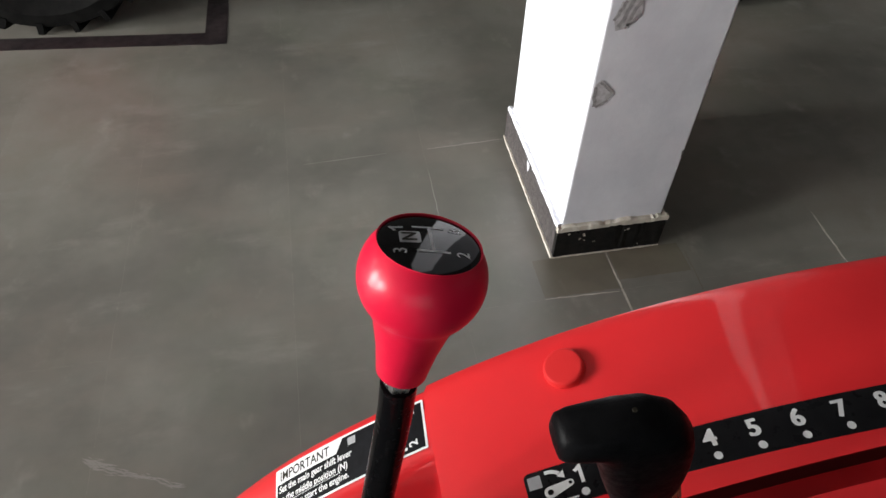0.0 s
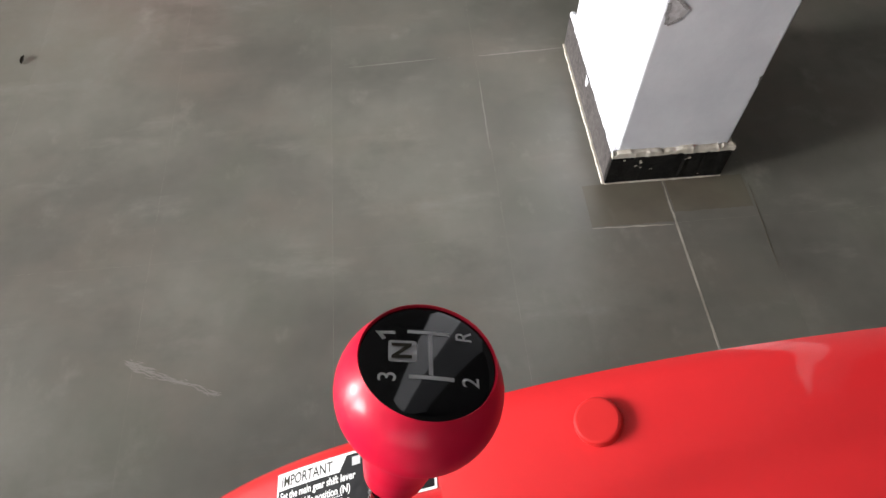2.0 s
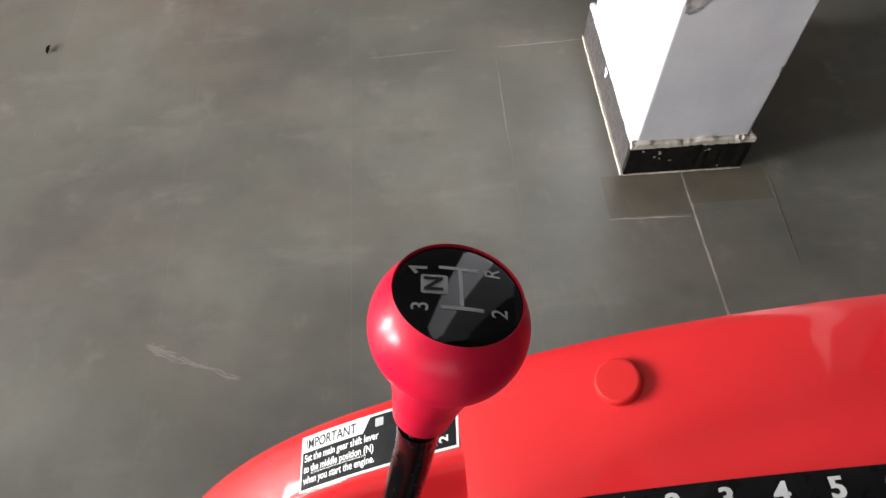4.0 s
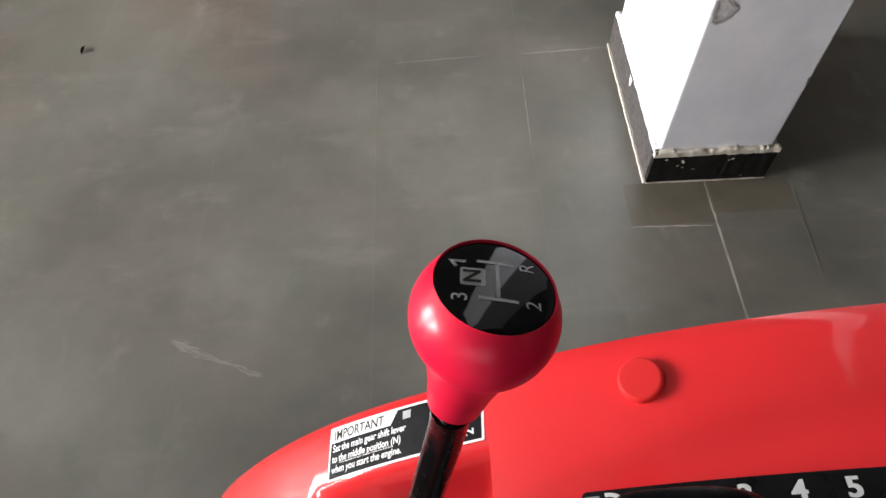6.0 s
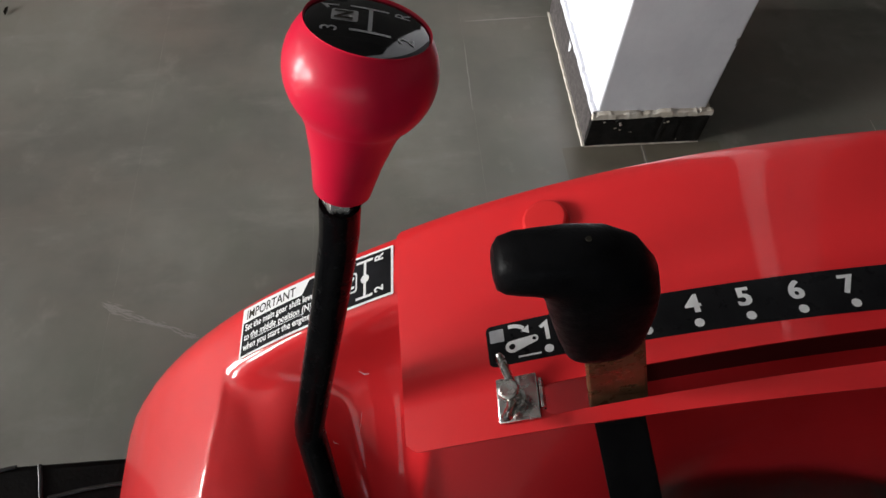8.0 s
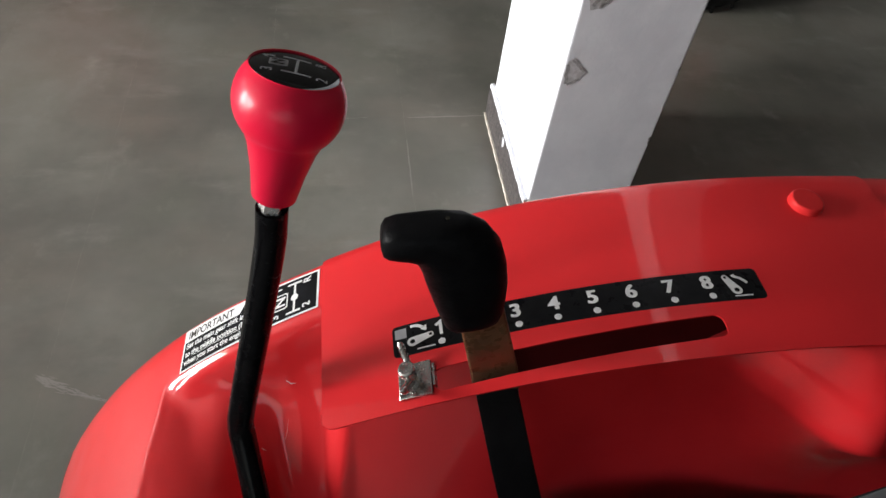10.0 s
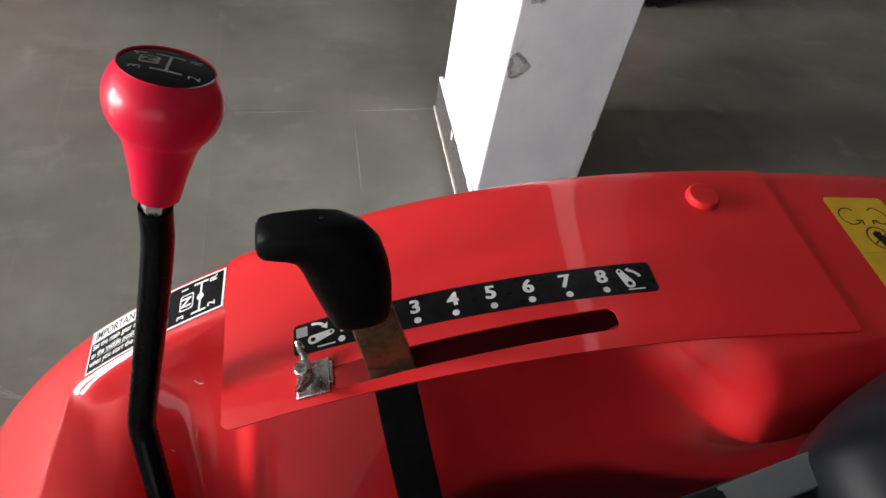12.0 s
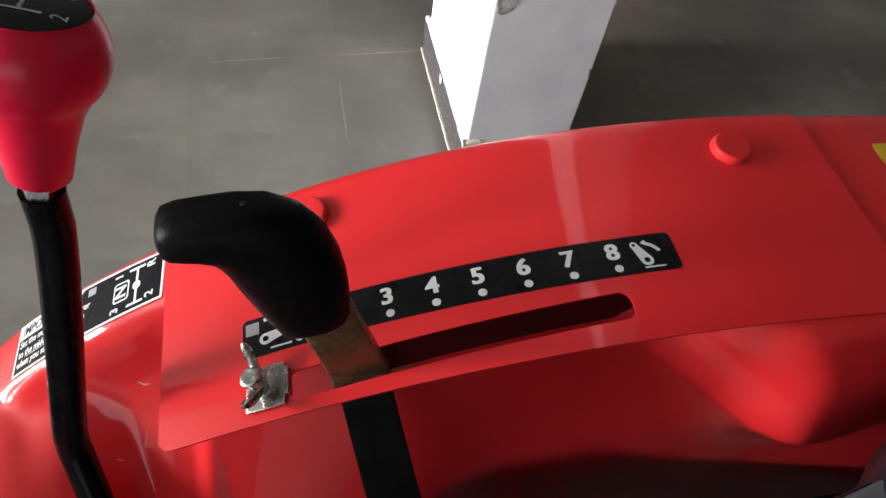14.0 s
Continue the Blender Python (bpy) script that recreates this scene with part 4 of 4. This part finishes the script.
# lift lever: flat bar through the slot, black grip
secs = [(0.205, 0.030, 0.90), (0.202, 0.050, 1.05), (0.187, 0.090, 1.115), (0.1730, 0.149, 1.1595), (0.1655, 0.187, 1.186), (0.1610, 0.1975, 1.208), (0.1595, 0.199, 1.218)]
lever = part("lift_lever", loft([((x, y, z), (0.0156, 0, -0.002), (0, 0.0035, 0.001)) for x, y, z in secs], 16, 7), M_BLACKSTEEL, tractor, "black flat-bar lift lever with a bronze-coloured neck")
part("neck", loft([((0.1632, 0.1922, 1.1970), (0.0172, 0, -0.002), (0, 0.0046, 0.001)), ((0.1608, 0.1975, 1.208), (0.0172, 0, -0.002), (0, 0.0046, 0)), ((0.1396, 0.199, 1.285), (0.0147, 0, -0.001), (0, 0.0042, 0))], 16, 7), M_BRONZE, lever, "bronze-coloured flat steel neck")
# front and back of the grip (x, z over 1 m) and its half thickness
GRIP = ((0.1222, 0.2622, 0.1535, 0.2695, 0.0098), (0.1210, 0.2642, 0.1550, 0.2718, 0.0114), (0.1195, 0.2680, 0.1558, 0.2772, 0.0121), (0.1161, 0.2765, 0.1556, 0.2866, 0.0126),
        (0.1113, 0.2905, 0.1542, 0.3032, 0.0129), (0.1070, 0.3036, 0.1512, 0.3186, 0.0130), (0.1038, 0.3146, 0.1462, 0.3330, 0.0131), (0.1010, 0.3210, 0.1376, 0.3446, 0.0130),
        (0.0985, 0.3246, 0.1262, 0.3507, 0.0129), (0.0935, 0.3262, 0.1130, 0.3516, 0.0126), (0.0885, 0.3267, 0.1010, 0.3502, 0.0121), (0.0845, 0.3272, 0.0900, 0.3488, 0.0114),
        (0.0822, 0.3288, 0.0838, 0.3464, 0.0100), (0.0811, 0.3325, 0.0815, 0.3425, 0.0070))
grip = []
for k, (xa, za, xb, zb, half) in enumerate(GRIP):
    grip.append((((xa + xb) / 2, 0.199 + 0.0003 * k, 1 + (za + zb) / 2), ((xb - xa) / 2, 0, (zb - za) / 2), (0, half, 0)))
part("grip", loft(grip, 32, 2.7), M_GRIP, lever, "black moulded plastic pistol grip", 60)
part("moulding_pip", turned((0.115, 0.2020, 1.3517), (0, 0, 1), [(0, 0.0011), (0.0008, 0.0011)], 12), M_INK, lever)

# gear lever
DISC = Vector((0.0385, 0.2834, 1.3834))
AX = Vector((0.215, 0.205, 0.95)).normalized()
BALL = DISC - AX * 0.0190 + Vector((0.0010, 0.0, 0.0010))
shaft_pts = [BALL - AX * 0.0715, (0.016, 0.2625, 1.262), (-0.0170, 0.2235, 1.122), (-0.0200, 0.2200, 1.105), (-0.0182, 0.2120, 1.092), (0.0050, 0.1100, 0.945), (0.03, 0.0, 0.79)]
gear = part("gear_lever", tube(smooth_path(shaft_pts), 0.0101, 24), M_SLEEVE, tractor, "tall black cranked gear lever with a crimson ball knob", 60)
part("nut", turned(BALL - AX * 0.079, AX, [(0, 0.0085), (0.020, 0.0085)], 6), M_STEEL, gear, "bright steel lock nut", 20)
prof = [(-0.0630, 0.0105), (-0.0640, 0.0120), (-0.0625, 0.0135), (-0.0450, 0.0161), (-0.0270, 0.0203)]
prof += [(-0.0238, 0.0218)]
RB = 0.0314
for i in range(15):
    a = radians(-43 + (39.0 + 43) * i / 14)
    prof.append((RB * math.sin(a) * (0.96 if a < 0 else 0.93), RB * math.cos(a)))
prof += [(0.0192, 0.0249), (0.0188, 0.0245), (0.0178, 0.0243)]
part("knob", turned(BALL, AX, prof, 64), M_KNOB, gear, "crimson plastic ball knob", 45)
part("disc", turned(BALL + AX * 0.0178, AX, [(-0.002, 0.0243), (0.0002, 0.0243), (0.0005, 0.0236)] + [(0.0025 - 0.0020 * (k / 0.0234) ** 2, k) for k in (0.021, 0.018, 0.015, 0.012, 0.009, 0.006, 0.003, 0.0002)], 64), M_DISC, gear, "glossy black cap with a grey shift pattern")
_, D1, D2 = frame_of(AX)


def disc_place(u, v, h):
    c, s = math.cos(radians(-3)), math.sin(radians(-3))
    h += 0.0021 - 0.0020 * (u * u + v * v)
    return BALL + AX * (0.0184 + h) + (D1 * (c * u - s * v) + D2 * (s * u + c * v)) * 0.0238


for ch, u, v in (("3", -0.60, -0.37), ("R", 0.56, 0.45), ("2", 0.62, -0.37)):
    part("lettering", wrap(lettering(ch, u, v, 0.37, 90, 0.0, bold=0.002), disc_place), M_GREYPRINT, gear)
for a, b in (((0.02, -0.32), (0.02, 0.41)), ((-0.32, 0.45), (0.32, 0.45)), ((-0.30, -0.36), (0.36, -0.36))):
    part("gate_line", wrap(ribbon(cut_line(a, b), 0.066), disc_place), M_GREYPRINT, gear)
part("lettering", wrap(ribbon([(-0.66, 0.29), (-0.74, 0.42), (-0.50, 0.42)], 0.062), disc_place), M_GREYPRINT, gear)
bm = bmesh.new()
polygon(bm, rounded(-0.60, -0.12, -0.18, 0.27, 0.05))
part("neutral_box", wrap(bm, disc_place), M_GREYPRINT, gear)
part("lettering", wrap(lettering("N", -0.39, 0.075, 0.40, 90, 0.0003, bold=0.012), disc_place), M_INK, gear)

# footboard in front of the fender
board = part("footboard", boxed((-1.15, -0.45, 0.655), (-0.26, 0.338, 0.690), 0.008), M_MAT, tractor, "black rubber-covered footboard")
for x0, y0, x1, y1 in ((-0.60, 0.300, -0.44, 0.336), (-0.412, 0.336, -0.392, 0.255), (-0.393, 0.295, -0.27, 0.306), (-0.80, 0.20, -0.62, 0.29), (-0.60, 0.12, -0.41, 0.22)):
    mid = ((x0 + x1) / 2, (y0 + y1) / 2 + 0.004, 0.6915)
    part("rib", tube(smooth_path([(x0, y0, 0.690), mid, (x1, y1, 0.690)]), 0.0024, 10), M_RIB, board, sharp=60)

# housing under the seat, down to the ground
house = part("housing", boxed((0.10, -0.42, 0.0), (1.05, 0.12, 0.88), 0.03, 3), M_IRON, tractor, "dark cast-iron rear housing")
part("side_cover", boxed((0.16, -0.40, 0.86), (1.02, 0.125, 1.00), 0.018, 3), M_RUBBER, house)
# unseen dashboard, bonnet, engine and front wheels ahead of the footboard, added for shade
# width and height set to keep south-west light off the pocket
part("dash_shade_block", loft([((-0.98, -0.16, 0.66), (0.16, 0, 0), (0, 0.20, 0)), ((-0.96, -0.16, 1.02), (0.15, 0, 0), (0, 0.22, 0)), ((-0.93, -0.16, 1.14), (0.17, 0, 0), (0, 0.30, 0)),
                         ((-0.90, -0.16, 1.37), (0.16, 0, 0.02), (0, 0.30, 0)), ((-0.90, -0.16, 1.40), (0.13, 0, 0.02), (0, 0.27, 0))], 32, 4), M_BLACKSTEEL, tractor, "black dash block, unseen, added to shade the lever pocket", 40)
# bonnet out of view, added to shade the floor beside the tractor
hood(tractor, ((-2.65, -0.44, 0.62), (-1.10, 0.14, 1.16)), M_RED)
# unseen wheels, made large to shade more of that floor
for y in (0.32, -0.62):
    wheel(tractor, (-2.20, y, 0.44), 0.44, 0.26, 0.25)
part("axle", boxed((-2.25, -0.50, 0.38), (-2.15, 0.20, 0.50), 0.02), M_IRON, tractor)
part("engine", boxed((-2.45, -0.32, 0.36), (-0.95, 0.02, 0.66), 0.03), M_IRON, tractor, "dark cast-iron engine block")


# seat
def cushion(outline, profile):
    """A padded body over a smoothed plan outline; profile rows of (height, inset)."""
    pts = [Vector(p) for p in outline]
    for _ in range(3):
        pts = [a.lerp(b, f) for a, b in zip(pts, pts[1:] + pts[:1]) for f in (0.25, 0.75)]
    c = sum(pts, Vector((0, 0))) / len(pts)
    bm = bmesh.new()
    rows = [[bm.verts.new((*(c + (p - c) * (1 - inset / (p - c).length)), z)) for p in pts] for z, inset in profile]
    grid_faces(bm, rows, True)
    bm.faces.new(rows[0])
    bm.faces.new(rows[-1])
    return bm


PLAN = [(0.361, 0.064), (0.366, 0.079), (0.392, 0.097), (0.452, 0.122), (0.53, 0.149), (0.80, 0.168), (1.00, 0.14), (1.06, 0.05),
        (1.06, -0.25), (1.00, -0.36), (0.56, -0.38), (0.40, -0.32), (0.366, -0.29), (0.356, -0.10)]
seat = part("seat", cushion(PLAN, [(1.245, 0.020), (1.255, 0.008), (1.270, 0.002), (1.288, 0.0), (1.304, 0.003), (1.318, 0.010), (1.329, 0.021), (1.337, 0.037),
                                   (1.342, 0.058), (1.345, 0.09), (1.346, 0.15)]), M_SEAT, tractor, "black vinyl driver's seat cushion", 60)
part("seat_pan", cushion(PLAN, [(1.185, 0.06), (1.195, 0.035), (1.215, 0.028), (1.247, 0.026)]), M_SEAT, seat, "black plastic seat pan", 60)
COVER = [(0.115, 0.045), (0.145, 0.070), (0.200, 0.076), (0.250, 0.074), (0.300, 0.060), (0.34, 0.03), (0.35, -0.10), (0.34, -0.25), (0.20, -0.28), (0.11, -0.25), (0.10, -0.10)]
part("front_cover", cushion(COVER, [(1.21, 0.004), (1.262, 0.0), (1.276, 0.003), (1.284, 0.010), (1.288, 0.022)]), M_BLACKSTEEL, seat, "black cover in front of the seat", 60)
# slide rail at the seat's front corner
RD = Vector((0.984, 0.178, 0))
RN = Vector((-0.178, 0.984, 0))
RE = Vector((0.368, 0.0765, 1.2885))
part("slide_rail", loft([(RE - RN * 0.0088, RN * 0.0088, (0, 0, 0.003)), (RE - RN * 0.0088 - RD * 0.130 - Vector((0, 0, 0.016)), RN * 0.0088, (0, 0, 0.003))], 16, 8), M_GREYPL, seat, "grey seat slide rail")
part("rail_base", loft([(RE - RN * 0.0200 + RD * 0.03 - Vector((0, 0, 0.012)), RN * 0.0215, (0, 0, 0.008)), (RE - RN * 0.0200 - RD * 0.21 - Vector((0, 0, 0.012)), RN * 0.0215, (0, 0, 0.008))], 16, 8), M_BLACKSTEEL, seat, "black rail base")
part("seat_post", boxed((0.55, -0.25, 1.05), (0.95, 0.0, 1.19), 0.02), M_BLACKSTEEL, seat)

# ---- floor slabs ----
XS = [-11.95, -11.4, -10.85, -10.3, -9.75, -9.2, -8.65, -8.1, -7.5, -6.9, -6.37, -5.85, -5.32, -4.8, -4.28, -3.75, -3.23, -2.7] + [-2.18, -1.70, -1.19, -0.69, -0.18, 0.315, 0.812, 1.062, 1.575, 2.07, 2.58, 3.09, 3.6, 4.12, 4.64, 5.2, 5.95]
XS = sorted(x for x in XS if x <= -2.7 or x >= -2.2)
YS = [-4.95, -4.25, -3.5, -2.75, -2.0, -1.26, -0.51, 0.49, 1.238, 1.992, 2.74, 3.47, 4.2, 4.95, 5.7, 6.45, 7.45]
rest = bmesh.new()
for i, (xa, xb) in enumerate(zip(XS, XS[1:])):
    for j, (ya, yb) in enumerate(zip(YS, YS[1:])):
        ga = 0.0036 if abs(xa - 0.812) < 0.01 and yb < 1.3 else 0.00012
        gb = 0.0036 if abs(xb - 0.812) < 0.01 and yb < 1.3 else 0.00012
        lo, hi = (xa + ga, ya + 0.00012, -0.0009), (xb - gb, yb - 0.00012, 0.0)
        if -2.3 < xa < 3.2 and 0.4 < ya < 4.3:
            part("slab", boxed(lo, hi), M_FLOOR, floor)
        else:
            box(rest, lo, hi)
tagged(part("slabs", rest, M_FLOOR, floor), kind="stuff")

# ---- marks on the floor ----
def flat_mark(name, pts, material, label="", lift=0.0005):
    bm = bmesh.new()
    lo = [bm.verts.new((x, y, 0.0)) for x, y in pts]
    hi = [bm.verts.new((x, y, lift)) for x, y in pts]
    bm.faces.new(hi)
    for i in range(len(pts)):
        j = (i + 1) % len(pts)
        bm.faces.new((lo[i], lo[j], hi[j], hi[i]))
    return part(name, bm, material, floor, label)


def ragged(ax, ay, bx, by, width, seed, n=14):
    """A thin uneven streak from a to b."""
    rnd = random.Random(seed)
    d = Vector((bx - ax, by - ay))
    nn = Vector((-d.y, d.x)).normalized()
    up, dn = [], []
    for i in range(n + 1):
        f = i / n
        w = width * (0.25 + 0.75 * math.sin(math.pi * min(1, max(0, f * 0.9 + 0.05)))) * rnd.uniform(0.5, 1.0)
        p = Vector((ax, ay)) + d * f + nn * rnd.uniform(-0.2, 0.2) * width
        up.append(tuple(p + nn * w / 2))
        dn.append(tuple(p - nn * w / 2))
    return up + dn[::-1]


flat_mark("joint_filler", ragged(0.316, 1.87, 0.311, 1.57, 0.005, 1), M_SCUFF, "pale cement in a worn joint")
flat_mark("joint_filler", ragged(0.33, 1.990, 0.628, 2.004, 0.007, 2), M_SCUFF)
flat_mark("joint_filler", ragged(-0.12, 1.975, 0.18, 1.99, 0.005, 3), M_SCUFF)
flat_mark("joint_filler", ragged(0.565, 1.240, 0.80, 1.232, 0.006, 4), M_GROUT)
flat_mark("joint_filler", ragged(1.577, 1.45, 1.568, 1.20, 0.008, 5), M_GROUT)
flat_mark("joint_filler", ragged(1.068, 1.36, 1.052, 1.05, 0.005, 6), M_PATCH)
rnd = random.Random(7)
flecks = bmesh.new()
for k in range(105):
    f = rnd.random() ** 1.3
    x, y = -0.70 + 0.23 * f + rnd.gauss(0, 0.004), 0.937 - 0.099 * f + rnd.gauss(0, 0.0055 * (1.2 - 0.6 * f))
    ln, wd, turn = rnd.uniform(0.004, 0.022), rnd.uniform(0.0007, 0.0022), -0.41 + rnd.gauss(0, 0.12)
    ca, sa = math.cos(turn), math.sin(turn)
    ring = [(x + ca * u * ln - sa * v * wd, y + sa * u * ln + ca * v * wd) for u, v in ((-1, 0), (-0.3, -1), (0.5, -0.7), (1, 0), (0.3, 1), (-0.5, 0.6))]
    flecks.faces.new([flecks.verts.new((px, py, 0.0004 + 0.000004 * k)) for px, py in ring])
part("scuff", flecks, M_SCUFF, floor, "pale scrape on the flagstone")
for x0, x1, y0, sd in ((0.566, 0.806, 1.243, 11), (0.819, 1.056, 1.275, 12)):
    rnd = random.Random(sd)
    edge = [(x0 + (x1 - x0) * i / 20, y0 + rnd.uniform(-0.002, 0.002)) for i in range(21)] + [(x1 - (x1 - x0) * i / 20, 1.394 + rnd.uniform(-0.001, 0.001)) for i in range(21)]
    flat_mark("cut_slab", edge, M_PATCH, "brown-stained cut slab at the foot of the pillar", 0.0003)
flat_mark("joint_filler", ragged(0.812, 1.394, 0.8125, 0.98, 0.0075, 21, 30), M_GROUT)
flat_mark("joint_filler", ragged(0.8125, 0.99, 0.811, 0.55, 0.0065, 22, 30), M_GROUT)
leaf = thing("dry_leaf", (-1.24, 2.12, 0), "tiny dark dry leaf on the floor", "leaf")
bm = bmesh.new()
for sgn in (-1, 1):
    q = [(0, -0.022, 0.001), (sgn * 0.007, -0.008, 0.006), (sgn * 0.006, 0.010, 0.008), (0, 0.024, 0.004)]
    bm.faces.new([bm.verts.new((-1.24 + x, 2.12 + y, z)) for x, y, z in q])
part("blade", bm, M_INK, leaf)
